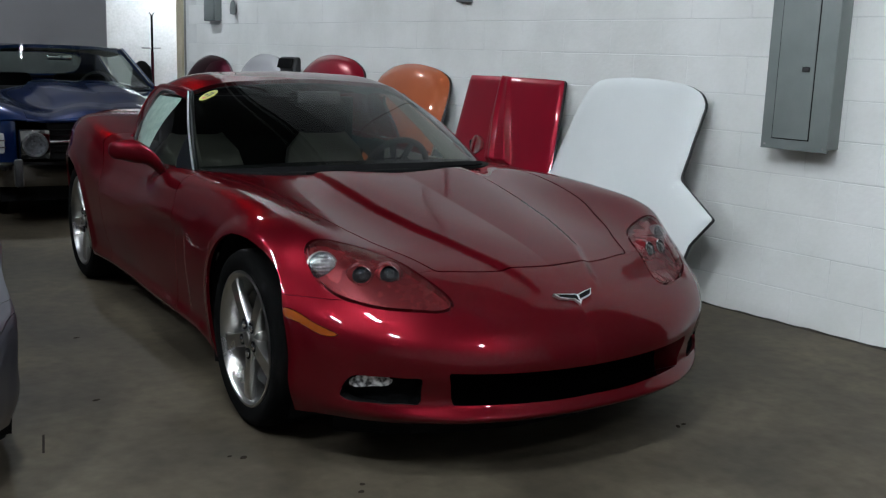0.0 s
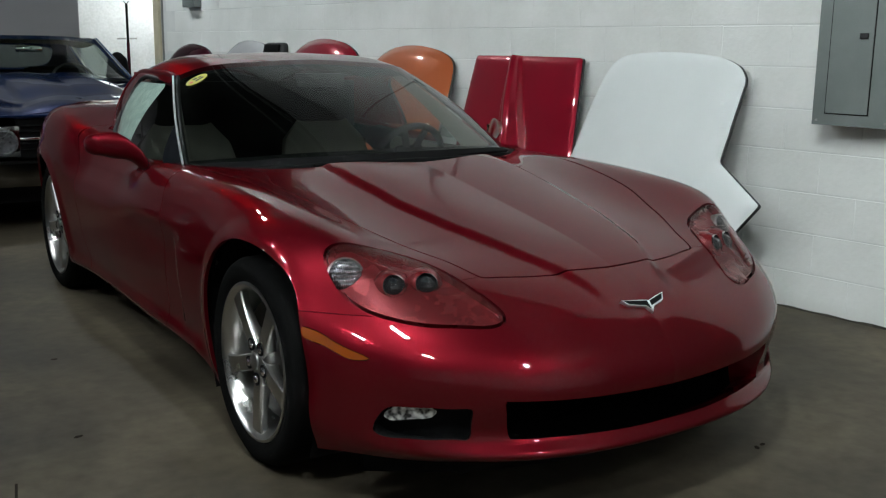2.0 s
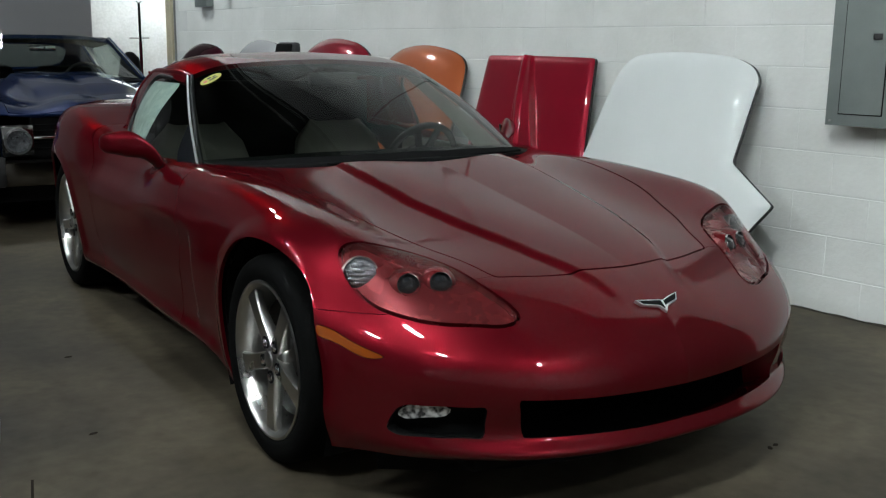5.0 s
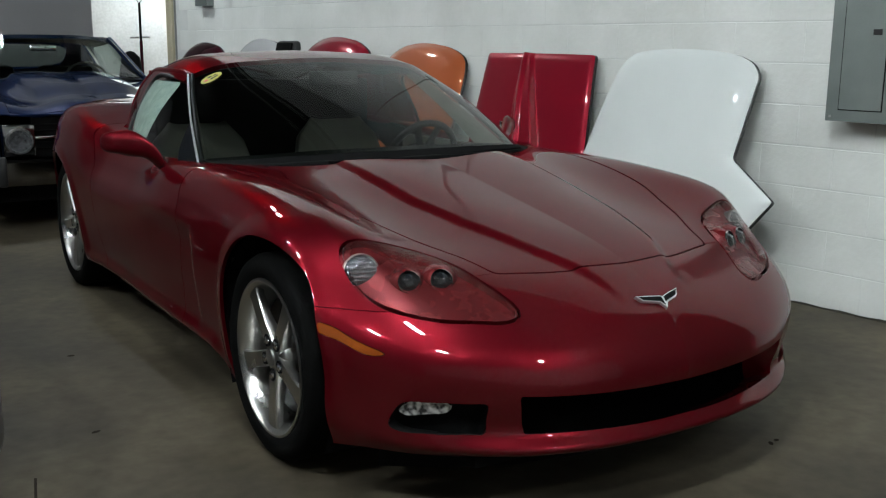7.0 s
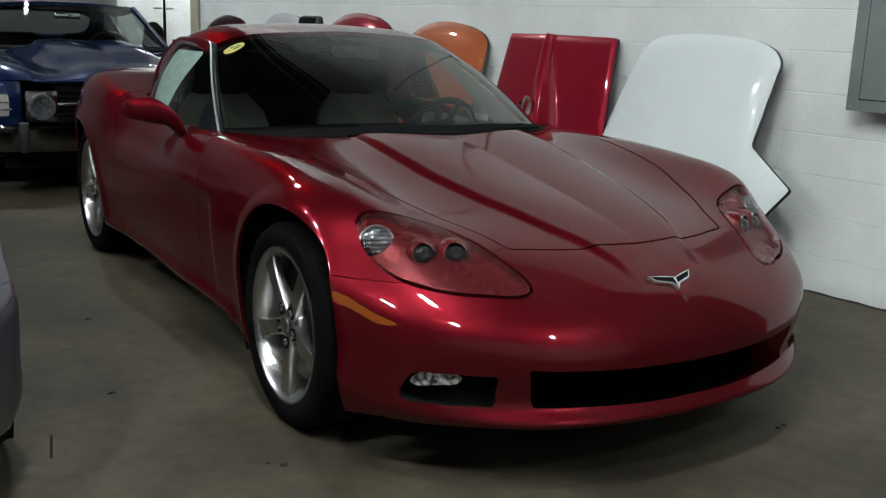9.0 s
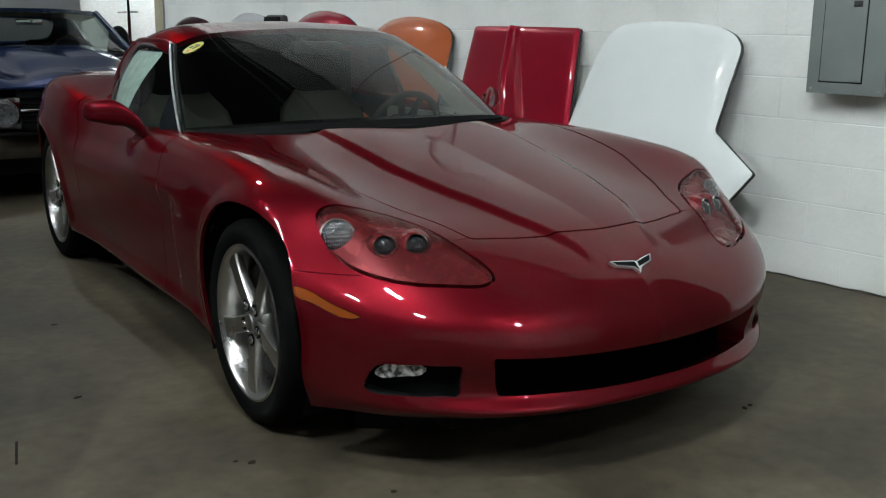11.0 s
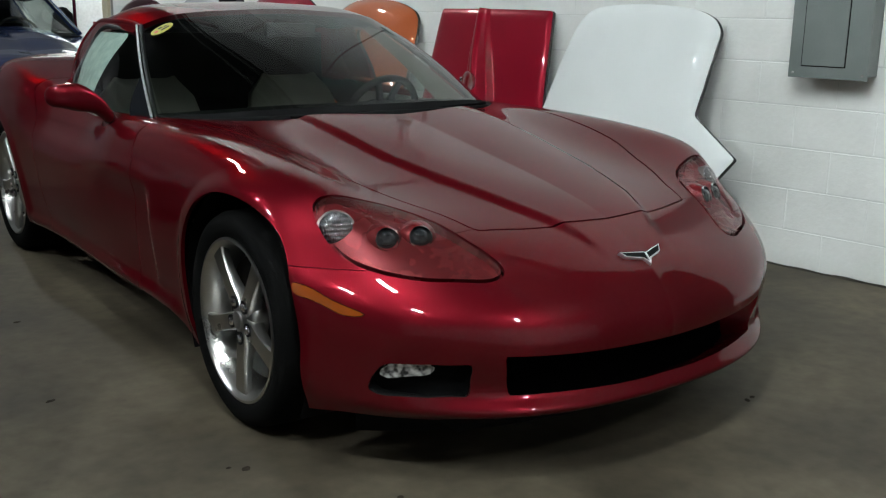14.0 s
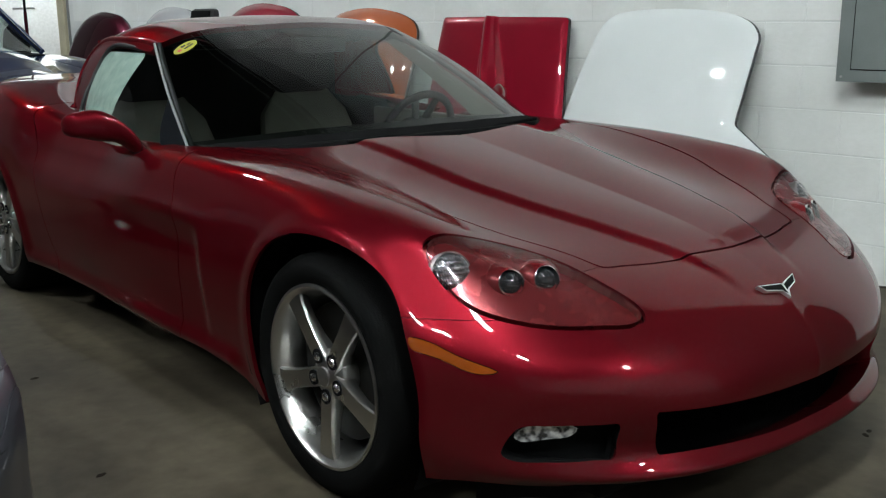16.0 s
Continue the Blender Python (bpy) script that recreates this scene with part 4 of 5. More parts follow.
    part("rear_view_mirror", box(-.12, .12, 1.30, 1.33, 1.10, 1.16, .012), M_BLACK, car)
    # wheels and liners
    for side in both:
        f = 0 if side > 0 else 180
        wheel(car, pose(side * .785, 0, .326, 0, 0, f), .326, .246, .245, 0 if side > 0 else 54)
        wheel(car, pose(side * .742, 2.685, .341, 0, 0, f), .341, .259, .275, 0 if side > 0 else 50)
        for yc, zc, r in ((-.01, .322, .40), (2.685, .335, .41)):
            bm = bmesh.new()
            vs = [[bm.verts.new((side * x, yc + r * math.cos(a), max(zc + r * math.sin(a), .12))) for a in [math.pi * (1.15 - 1.3 * i / 26) for i in range(27)]] for x in (.50, .885 if yc < 1 else .80)]
            for i in range(26):
                bm.faces.new((vs[0][i], vs[0][i + 1], vs[1][i + 1], vs[1][i]))
            cap = [bm.verts.new(v.co) for v in vs[0]]
            bm.faces.new(cap)
            part("arch_liner", bm, M_DARK, car, "black wheel arch liner")
    for side in both:
        part("sill", solid([(side * x, y, z) for y in (.36, 2.32) for x, z in ((.60, .14), (.78, .15), (.80, .21), (.60, .22))], [(0, 1, 2, 3), (7, 6, 5, 4), (0, 4, 5, 1), (1, 5, 6, 2), (2, 6, 7, 3), (3, 7, 4, 0)]), M_DARK, car, "black underside sill")
    part("underbody", box(-.6, .6, -.70, 3.3, .15, .2, .01), M_DARK, car, "black underbody")
    return car, sheet_of_paper, ws


red_car, paper_sheet, screen_sheet = sports_car("sports_car", "glossy dark red low sports coupe parked on the concrete", M_RED, pose(0, 0, 0))
# window sticker and windscreen sticker
paper = thing("window_sticker", "large pale price sheet taped inside the side window", "sticker", pose(0, 0, 0))
sheet, _ = paper_sheet.split(lambda p: np.minimum(np.minimum(p[:, 1] - 1.50 - .15 * (p[:, 2] - .9), 1.832 - p[:, 1]), np.minimum(1.115 - p[:, 2], p[:, 2] - .80)))
sheet.moved(-.008).emit("paper", M_PAPER, paper, thick=.001, sides=(-1,))
sticker = thing("price_sticker", "oval yellow dealer sticker inside the windscreen", "sticker", pose(0, 0, 0))
C, A, B = np.array((-.550, 1.362, 1.128)), np.array((.044, -.017, .018)), np.array((.003, .040, .016))


def oval(k):
    def fn(p):
        d = p - C
        a, b = d @ A / (A @ A), d @ B / (B @ B)
        return (1 - np.sqrt((a / k) ** 2 + (b / (k * .66)) ** 2)) * .02
    return fn


near = np.argmin(np.linalg.norm(screen_sheet.p - C, axis=1))
N = screen_sheet.n[near] / np.linalg.norm(screen_sheet.n[near])
C = C + ((screen_sheet.p[near] - C) @ N) * N
A, B = A - (A @ N) * N, B - (B @ N) * N
A, B = A + .32 * B, B - .32 * A * (B @ B) / (A @ A)
flat = C + np.linspace(-1.1, 1.1, 60)[:, None, None] * A + np.linspace(-1.1, 1.1, 50)[None, :, None] * B
flat_sheet = Sheet.grid(flat)
if flat_sheet.n.mean(axis=0) @ N < 0:
    flat_sheet.n, flat_sheet.f = -flat_sheet.n, [f[::-1] for f in flat_sheet.f]
label_sheet, _ = flat_sheet.split(oval(1.0))
label_sheet.moved(.003).emit("oval", M_YELLOW, sticker, thick=.001)
for k, (a0, a1, b0, b1) in enumerate(((-.25, .12, .10, .38), (-.2, .6, -.30, -.08), (-.72, -.38, -.22, .10), (.25, .55, .06, .22))):
    bars, _ = label_sheet.split(lambda p: np.minimum(np.minimum((p - C) @ A / (A @ A) - a0, a1 - (p - C) @ A / (A @ A)), np.minimum((p - C) @ B / (B @ B) - b0, b1 - (p - C) @ B / (B @ B))))
    bars.moved(.0045).emit("print_bar", M_PINK if k == 2 else M_INK, sticker, "dark print bar", thick=.0005)

# ---- leaning hoods ----
def hood_panel(name, label, paint, shape, m, thick=.022, bow=.05, n=110, relief=None, roll=.035):
    """A curved car hood: its outline in local x (along the wall) and z (up), crowned outwards along local -y."""
    t = thing(name, label, "car hood", m, "spare hoods along the wall")
    q = np.array(shape, float)
    cx, cz = (q[:, 0].min() + q[:, 0].max()) / 2, (q[:, 1].min() + q[:, 1].max()) / 2
    hx, hz = (q[:, 0].max() - q[:, 0].min()) / 2, (q[:, 1].max() - q[:, 1].min()) / 2
    g = np.zeros((n, n, 3))
    for i, a in enumerate(np.linspace(-1, 1, n)):
        for j, b in enumerate(np.linspace(-1, 1, n)):
            x, z = cx + a * hx * 1.02, cz + b * hz * 1.02
            d = -bow * (1 - .8 * a * a) - bow * .35 * (1 - b * b)
            if relief:
                d -= relief(x, z)
            g[i, j] = (x, d, z)
    fine = q
    a, b = fine, np.roll(fine, -1, axis=0)

    def inside(p):
        v = p[:, (0, 2)]
        best, ins = np.full(len(v), 1e9), np.zeros(len(v), bool)
        for s, e in zip(a, b):
            d = e - s
            w = np.clip(((v - s) @ d) / max(d @ d, 1e-12), 0, 1)
            best = np.minimum(best, np.linalg.norm(v - s - w[:, None] * d, axis=1))
            cross = (s[1] > v[:, 1]) != (e[1] > v[:, 1])
            with np.errstate(divide="ignore", invalid="ignore"):
                xx = s[0] + (v[:, 1] - s[1]) / (e[1] - s[1]) * d[0]
            ins ^= cross & (v[:, 0] < xx)
        return np.where(ins, best, -best)
    # the rim rolls back towards the wall
    near = np.clip(inside(g.reshape(-1, 3)), -.01, None).reshape(n, n)
    g[..., 1] += roll * np.exp(-np.maximum(near, 0) / (roll * .8 + .01)) * np.clip((g[..., 2] - .25) / .3, 0, 1)
    sh = Sheet.grid(g)
    if sh.n[:, 1].mean() > 0:
        sh.n, sh.f = -sh.n, [f[::-1] for f in sh.f]
    panel, _ = sh.split(inside)
    panel.emit("skin", paint, t, thick=thick, rim=False)
    panel.emit("edge", M_BLACK, t, "dark turned edge", thick=thick, only_rim=True)
    mid = np.array((cx, 0, cz))
    back = Sheet(mid + (panel.p - mid) * (1.006, 1, 1.004) + np.array((0, thick, 0)), -panel.n, [f[::-1] for f in panel.f])
    back.emit("back_frame", M_BLACK, t, "black inner frame", rim=False)
    return t


def rounded(points, r, n=6):
    """Corners of a polygon rounded by r (one number, or one for each corner)."""
    out, k = [], len(points)
    for i in range(k):
        p, a, b = (Vector(points[j % k]) for j in (i, i - 1, i + 1))
        ri = r[i] if isinstance(r, (list, tuple)) else r
        u, v = (a - p), (b - p)
        e = min(ri, u.length * .49, v.length * .49)
        s, t = p + u.normalized() * e, p + v.normalized() * e
        for j in range(n + 1):
            w = j / n
            out.append(tuple((1 - w) ** 2 * s + 2 * w * (1 - w) * p + w * w * t))
    return out


def lean(y, foot, tilt, turn=0.0, up=0.0):
    """The pose of a panel that leans on the wall: local x runs along the wall towards the camera, foot metres from it."""
    return WALL_M @ pose(-foot, y, up, 0, 0, -90 + turn) @ pose(0, 0, 0, -tilt)


def scoop(x, z):
    """A raised rib that widens downwards and ends in a rounded lip."""
    if z < .66:
        return 0.0
    down = 1.283 - z
    half, off = .05 + .12 * down, x + .073 - .27 * down
    side = float(step(np.array(half - abs(off)), -.004, .02))
    crest = .016 * math.exp(-((off + .3 * half) / .02) ** 2)
    return (.045 * min(1.0, .3 + down / .45) + crest) * side * float(step(np.array(z), .665, .70))


shape = [(.60, 0), (.655, .40), (.752, .56), (.486, .745), (.498, .87), (.51, 1.02), (.524, 1.175), (.48, 1.24), (.385, 1.283), (.24, 1.303), (.02, 1.314), (-.2, 1.304), (-.315, 1.285), (-.38, 1.232), (-.42, 1.15), (-.472, .96), (-.53, .69), (-.72, .54), (-.648, .40), (-.60, 0)]
radii = [.02, .01, .012, .02, .05, .05, .03, .05, .06, .08, .1, .08, .06, .04, .05, .1, .02, .015, .01, .02]
hood_panel("white_hood", "large white car hood with notched lower corners leaning on the wall", M_HOODWHITE, rounded(shape, radii), lean(1.18, .40, 15.8), bow=.045, n=120, roll=.022)
hood_panel("red_hood", "flat red car hood with a raised rib leaning on the wall", M_HOODRED, rounded([(-.47, 0), (-.482, 1.283), (.487, 1.278), (.60, .55), (.62, 0)], .025), lean(2.307, .40, 16.2), bow=.022, relief=scoop, n=170, roll=.012)


def round_top(top, half, shoulder, corner):
    """The outline of a hood that stands on its rear edge, with a rounded nose up."""
    right = [(half, 0), (half, shoulder), (half * .93, shoulder + (top - shoulder) * corner), (half * .6, top - (top - shoulder) * .13), (0, top)]
    return rounded(right + [(-x, z) for x, z in right[-2::-1]], [.02, .1, .08, .15, .3, .15, .08, .1, .02])


hood_panel("orange_hood", "orange car hood with a rounded nose leaning on the wall", M_ORANGE, round_top(1.365, .49, 1.10, .62), lean(3.49, .45, 18.2), bow=.07, roll=.06)
hood_panel("crimson_hood", "glossy crimson car hood leaning on the wall", M_HOODRED, round_top(1.41, .52, 1.12, .55), lean(4.68, .45, 18.2), bow=.09, roll=.07)
hood_panel("grey_hood", "light grey car hood leaning on the wall", M_GREYPAINT, round_top(1.395, .45, 1.12, .55), lean(5.93, .45, 18.2), bow=.08, roll=.06)
hood_panel("maroon_hood", "dark maroon car hood leaning on the wall", M_MAROON, round_top(1.36, .53, 1.0, .5), lean(7.08, .45, 18.2), bow=.09, roll=.07)
scoop_box = thing("air_scoop", "black plastic hood scoop propped between two hoods", "car part", lean(5.47, .30, 14))
part("shell", box(-.16, .16, -.07, .03, .0, 1.335, .03, 3), M_BLACK, scoop_box)
part("mouth", box(-.13, .13, -.09, -.071, 1.22, 1.31, .008), M_DARK, scoop_box)

# ---- boxes on the block wall ----
panel = thing("electrical_panel", "grey steel electrical panel fixed to the block wall", "electrical panel", WALL_M)
part("cabinet", box(-.118, 0.0, -.108, .244, .958, 1.93, .004), M_BOX, panel)
part("cover", box(-.13, -.119, -.123, .259, .943, 1.945, .003), M_BOX, panel)
# Dark plate in place of the shade in the gap round the door.
part("door_gap_shade", box(-.1318, -.1305, -.0185, .1965, .9955, 1.8845), M_DARK, panel, "dark plate standing in for the shaded gap round the panel door", flat=True)
pd = part("panel_door", box(-.137, -.131, -.014, .192, 1.0, 1.88, .003), M_BOX, panel)
part("latch", box(-.143, -.1372, .008, .05, 1.338, 1.364, .002), M_BLACK, pd, "black latch")
for sy, sz in ((-.10, .965), (.235, .965), (-.10, 1.92), (.235, 1.92)):
    part("screw", lathe([(.006, 0), (.006, .002), (.0, .003)], 10), M_STEEL, panel, "", pose(-.1302, sy, sz, 0, 0, 180))
small = thing("junction_box", "small grey electrical box high on the block wall", "electrical box", WALL_M)
part("body", box(-.08, 0, 6.95, 7.22, 1.64, 1.90, .008), M_BOX, small)
part("cover", box(-.086, -.081, 6.97, 7.20, 1.66, 1.88, .003), M_BOX, small)
part("conduit", rod([(-.03, 7.09, 1.9), (-.03, 7.09, CEIL)], .014, 10), M_BOX, small)
# A hanging lead; the handle part is the plug at its end.
pendant = thing("hanging_lead", "grey lead with a plug hanging by the block wall", "switch", WALL_M)
part("lead", rod([(-.03, 6.62, CEIL - .25), (-.032, 6.63, 3.0), (-.03, 6.615, 2.2), (-.032, 6.62, 1.83)], .008, 8), M_BOX, pendant)
part("handle", lathe([(0.0, 0.0), (.03, .004), (.034, .05), (.026, .11), (.012, .14), (0.0, .145)], 14), M_BOX, pendant, "", pose(-.036, 6.62, 1.70, 0, -90, 0))
bracket = thing("conduit_box", "small grey conduit box on the block wall", "electrical box", WALL_M)
part("body", box(-.05, 0, 2.845, 2.985, 1.748, 1.86, .006), M_BOX, bracket)
part("conduit", rod([(-.025, 2.915, 1.86), (-.025, 2.915, CEIL)], .011, 10), M_BOX, bracket)

run = thing("conduit_pipe", "thin grey conduit rising along the back room wall", "pipe", pose(0, 12.47, 0))
part("tube", rod([(1.45, 0, 2.01), (2.2, 0, 2.155), (3.0, 0, 2.31)], .012, 8), M_PIPE, run)
for cx in (1.6, 2.3, 2.9):
    part("clip", box(cx - .02, cx + .02, -.014, .03, 2.01 + (cx - 1.45) * .193 - .02, 2.01 + (cx - 1.45) * .193 + .02, .003), M_STEEL, run)
# ---- trolley jack in the back room ----
jack = thing("trolley_jack", "dark red trolley jack with a tall upright handle", "jack", pose(1.33, 8.8, 0))
part("chassis", box(-.14, .14, -.3, .35, .03, .16, .02), M_MAROON, jack)
part("handle", rod([(0, 0, .14), (0, .01, 1.30)], .018, 10), M_MAROON, jack, "red handle tube")
part("handle_bar", rod([(0, .01, 1.30), (0, .012, 1.72)], .014, 10), M_DARK, jack, "black handle bar")
part("cross_grip", rod([(-.12, .01, 1.335), (.10, .01, 1.34)], .009, 8), M_STEEL, jack)
part("fork", rod([(-.03, .012, 1.75), (0, .012, 1.715), (.03, .012, 1.75)], .006, 8), M_DARK, jack)
for wx in (-.15, .15):
    part("caster", lathe([(.0, -.02), (.04, -.02), (.045, -.012), (.045, .012), (.04, .02), (.0, .02)], 20), M_BLACK, jack, "", pose(wx, .28, .045))
    part("caster", lathe([(.0, -.02), (.04, -.02), (.045, -.012), (.045, .012), (.04, .02), (.0, .02)], 20), M_BLACK, jack, "", pose(wx, -.22, .045))
bag = thing("punch_bag", "dark rounded bag standing behind the car", "bag", pose(1.17, 8.7, 0))
part("sack", lathe([(0, 0), (.13, .02), (.16, .3), (.15, .8), (.10, 1.12), (.04, 1.18), (0, 1.19)], 20), M_DARK, bag, "", pose(0, 0, 0, 0, -90, 0))


# ---- blue muscle car ----
def patch(a, b, n, bulge, mid=0.0):
    """A skin between two lines, bowed out along its mean normal."""
    w = np.linspace(0, 1, n)[:, None, None]
    g = a[None] * (1 - w) + b[None] * w
    sh = Sheet.grid(g)
    nm = sh.n.mean(axis=0)
    nm /= np.linalg.norm(nm)
    g = g + nm * bulge * np.sin(np.pi * w)
    return Sheet.grid(g)


def facing(sh, way):
    if (sh.n @ np.array(way, float)).mean() < 0:
        sh.n, sh.f = -sh.n, [f[::-1] for f in sh.f]
    return sh


def muscle_car(m):
    car = thing("muscle_car", "blue classic muscle car with chrome bumper and round headlights", "car", m)
    side = ((.96, .74), (.968, .50), (.94, .24))
    rows = []
    for y, tops in ((.03, ((0, .79), (.28, .79), (.55, .785), (.74, .80), (.88, .79))), (.10, ((0, .835), (.28, .835), (.55, .815), (.75, .855), (.89, .85))),
                    (.35, ((0, .885), (.28, .885), (.55, .845), (.76, .905), (.895, .90))), (.9, ((0, .955), (.30, .955), (.58, .895), (.77, .93), (.90, .915))),
                    (1.5, ((0, 1.0), (.33, 1.0), (.60, .945), (.78, .955), (.905, .93))), (2.4, ((0, .96), (.35, .96), (.62, .955), (.80, .955), (.91, .925))),
                    (3.6, ((0, .97), (.35, .97), (.62, .965), (.80, .96), (.91, .93))), (4.9, ((0, .93), (.35, .93), (.62, .925), (.78, .915), (.88, .88)))):
        rows.append([(x, y + (.0 if y > .3 else .05 * (x / .9) ** 4), z) for x, z in tops] + [(x - (.05 if y < .05 else 0), y + (.03 if y < .3 else 0), z) for x, z in side])
    rows = np.array(rows)
    cu = np.concatenate([[0], np.cumsum(np.linalg.norm(np.diff(rows, axis=0), axis=2).mean(axis=1))])
    cv = np.concatenate([[0], np.cumsum(np.linalg.norm(np.diff(rows, axis=1), axis=2).mean(axis=0))])
    g = natural(cv, natural(cu, rows, cu[-1] * np.linspace(0, 1, 130) ** 1.4).transpose(1, 0, 2), np.linspace(0, cv[-1], 90)).transpose(1, 0, 2)
    g[:, 0, 0] = 0
    on_top = step(g[..., 2], .76, .80) * step(g[..., 1], .40, .75) * (1 - step(g[..., 1], 1.56, 1.60))
    g[..., 2] += .032 * on_top * step(.40 - g[..., 0], -.015, .02)
    s = facing(Sheet.grid(g, False, True), (0, 0, 1))
    for yc in (.93, 3.78):
        s, _ = s.split(lambda p: np.where(p[:, 0] > .6, np.hypot(p[:, 1] - yc, p[:, 2] - .34) - .40, 1.0))
    cabin = outline(((0, 1.62), (.5, 1.66), (.74, 1.78), (.80, 2.1), (.80, 3.3), (.72, 3.9), (.4, 4.05), (0, 4.08), (-.3, 3), (-.3, 2)))
    _, s = s.split(lambda p: np.where(p[:, 2] > .85, cabin(p), -1.0))
    hood, s = s.cut_gap(lambda p: np.where(p[:, 2] > .7, np.minimum(.66 - p[:, 0], np.minimum(1.55 - p[:, 1], p[:, 1] - .06)), -1.0), .006)
    hood.emit("hood", M_BLUE, car, "blue domed hood", sides=(-1, 1))
    s.emit("body", M_BLUE, car, sides=(-1, 1))
    both = (-1, 1)
    n = 40
    base = curve(((-.76, 1.78, .975), (-.55, 1.68, .99), (0, 1.62, 1.005), (.55, 1.68, .99), (.76, 1.78, .975)), n)
    head = curve(((-.58, 2.20, 1.305), (-.45, 2.14, 1.325), (0, 2.09, 1.34), (.45, 2.14, 1.325), (.58, 2.20, 1.305)), n)
    back = curve(((-.58, 3.25, 1.30), (-.45, 3.30, 1.325), (0, 3.33, 1.335), (.45, 3.30, 1.325), (.58, 3.25, 1.30)), n)
    tail = curve(((-.72, 3.85, .975), (-.5, 3.98, .98), (0, 4.05, .985), (.5, 3.98, .98), (.72, 3.85, .975)), n)
    facing(patch(base, head, 14, .02), (0, -1, .5)).emit("windscreen", M_GLASS2, car, "clear windscreen", thick=.004)
    facing(patch(head, back, 16, .03), (0, 0, 1)).emit("roof", M_BLUEDARK, car, "dark blue roof", thick=.03)
    rear = facing(patch(back, tail, 40, .02), (0, 1, .5))
    pane, frame_panel = rear.split(lambda p: .1 * (1 - (np.abs(p[:, 0]) / .50) ** 4 - (np.abs(p[:, 2] - 1.15) / .125) ** 4))
    pane.emit("rear_window", M_GLASS2, car, "rear window", thick=.004)
    frame_panel.emit("rear_window_surround", M_BLUEDARK, car, thick=.02)
    facing(patch(head, back, 16, .03), (0, 0, 1)).moved(-.035).emit("headliner", M_CABIN, car, "dark headliner", thick=.004)
    for k in both:
        top = curve(((k * .755, 1.79, .98), (k * .59, 2.21, 1.30), (k * .60, 2.7, 1.315), (k * .59, 3.24, 1.295)), n)
        belt = curve(((k * .79, 1.80, .965), (k * .82, 2.3, .965), (k * .82, 2.8, .97), (k * .80, 3.3, .975)), n)
        facing(patch(top, belt, 8, .02), (k, 0, .2)).emit("side_window", M_GLASS2, car, "side window", thick=.004)
        quarter = np.array([(k * .80, 3.3, .975), (k * .73, 3.88, .97)])
        facing(Sheet.grid(np.array([curve([(k * .59, 3.24, 1.295), (k * .64, 3.5, 1.2), (k * .73, 3.88, .98)], 12), curve([(k * .80, 3.3, .97), (k * .78, 3.6, .97), (k * .735, 3.9, .965)], 12)])), (k, 0, .2)).emit("rear_pillar", M_BLUE, car, thick=.02)
        part("screen_pillar", rod([(k * .765, 1.785, .975), (k * .68, 2.0, 1.14), (k * .585, 2.20, 1.31)], .024, 10), M_BLUEDARK, car)
        part("pillar_chrome", rod([(k * .75, 1.765, .985), (k * .665, 1.975, 1.15), (k * .572, 2.175, 1.32)], .007, 8), M_CHROME, car, "chrome trim")
        part("gutter", rod([(k * .60, 2.22, 1.305), (k * .615, 2.7, 1.318), (k * .60, 3.24, 1.298)], .012, 8), M_CHROME, car, "chrome drip rail")
        # lamp bezel and round lamp
        bz = part("lamp_bezel", box(k * .62 - .105, k * .62 + .105, .0, .06, .512, .728, .012), M_DARKCHROME, car, "square chrome headlight bezel")
        part("lamp_bowl", lathe([(.09, -.01), (.088, .012), (.075, .016), (.072, .004), (0, -.012)], 28), M_OLDBOWL, bz, "", Matrix.Translation((k * .62, -.016, .62)) @ pose(0, 0, 0, 0, 0, -90))
        lb = bmesh.new()
        bmesh.ops.create_uvsphere(lb, u_segments=28, v_segments=14, radius=1, matrix=Matrix.Translation((k * .62, -.018, .62)) @ Matrix.Diagonal((.083, .032, .083, 1)))
        part("headlight", lb, M_BLUELAMP, bz, "round clear headlight")
        wl = part("corner_lamp", box(k * .885 - .085, k * .885 + .07, .045, .16, .55, .705, .02), M_AMBERCLEAR, car, "ribbed corner lamp")
        for zz in (.60, .65):
            part("lamp_rib", box(k * .885 - .088, k * .885 + .073, .040, .15, zz - .004, zz + .004, .002), M_CHROME, wl)
        part("bumper_guard", box(k * .76 - .03, k * .76 + .03, -.16, -.11, .33, .53, .015), M_BLACK, car, "black bumper guard")
        part("fender_front", box(k * .84 - .13, k * .84 + .115, .06, .2, .28, .80, .04), M_BLUE, car)
        for yc in (.93, 3.78):
            wheel(car, pose(k * .80, yc, .33, 0, 0, 0 if k > 0 else 180), .33, .20, .20, 10)
    bp = curve(((-.99, .16, 0), (-.93, .0, 0), (-.6, -.09, 0), (0, -.12, 0), (.6, -.09, 0), (.93, .0, 0), (.99, .16, 0)), 40)
    bm = bmesh.new()
    prof = ((.0, .50), (-.025, .505), (-.04, .485), (-.035, .44), (-.03, .40), (-.022, .345), (.0, .325), (.05, .33), (.06, .49))
    rings = [[bm.verts.new((q[0], q[1] + dy, z)) for dy, z in prof] for q in bp]
    for a, b in zip(rings, rings[1:]):
        for i in range(len(prof)):
            bm.faces.new((a[i], a[(i + 1) % len(prof)], b[(i + 1) % len(prof)], b[i]))
    bm.faces.new(rings[0])
    bm.faces.new(rings[-1][::-1])
    part("front_bumper", bm, M_DARKCHROME, car, "heavy chrome front bumper")
    part("grille", box(-.52, .52, .06, .12, .50, .77), M_DARK, car, "black grille")
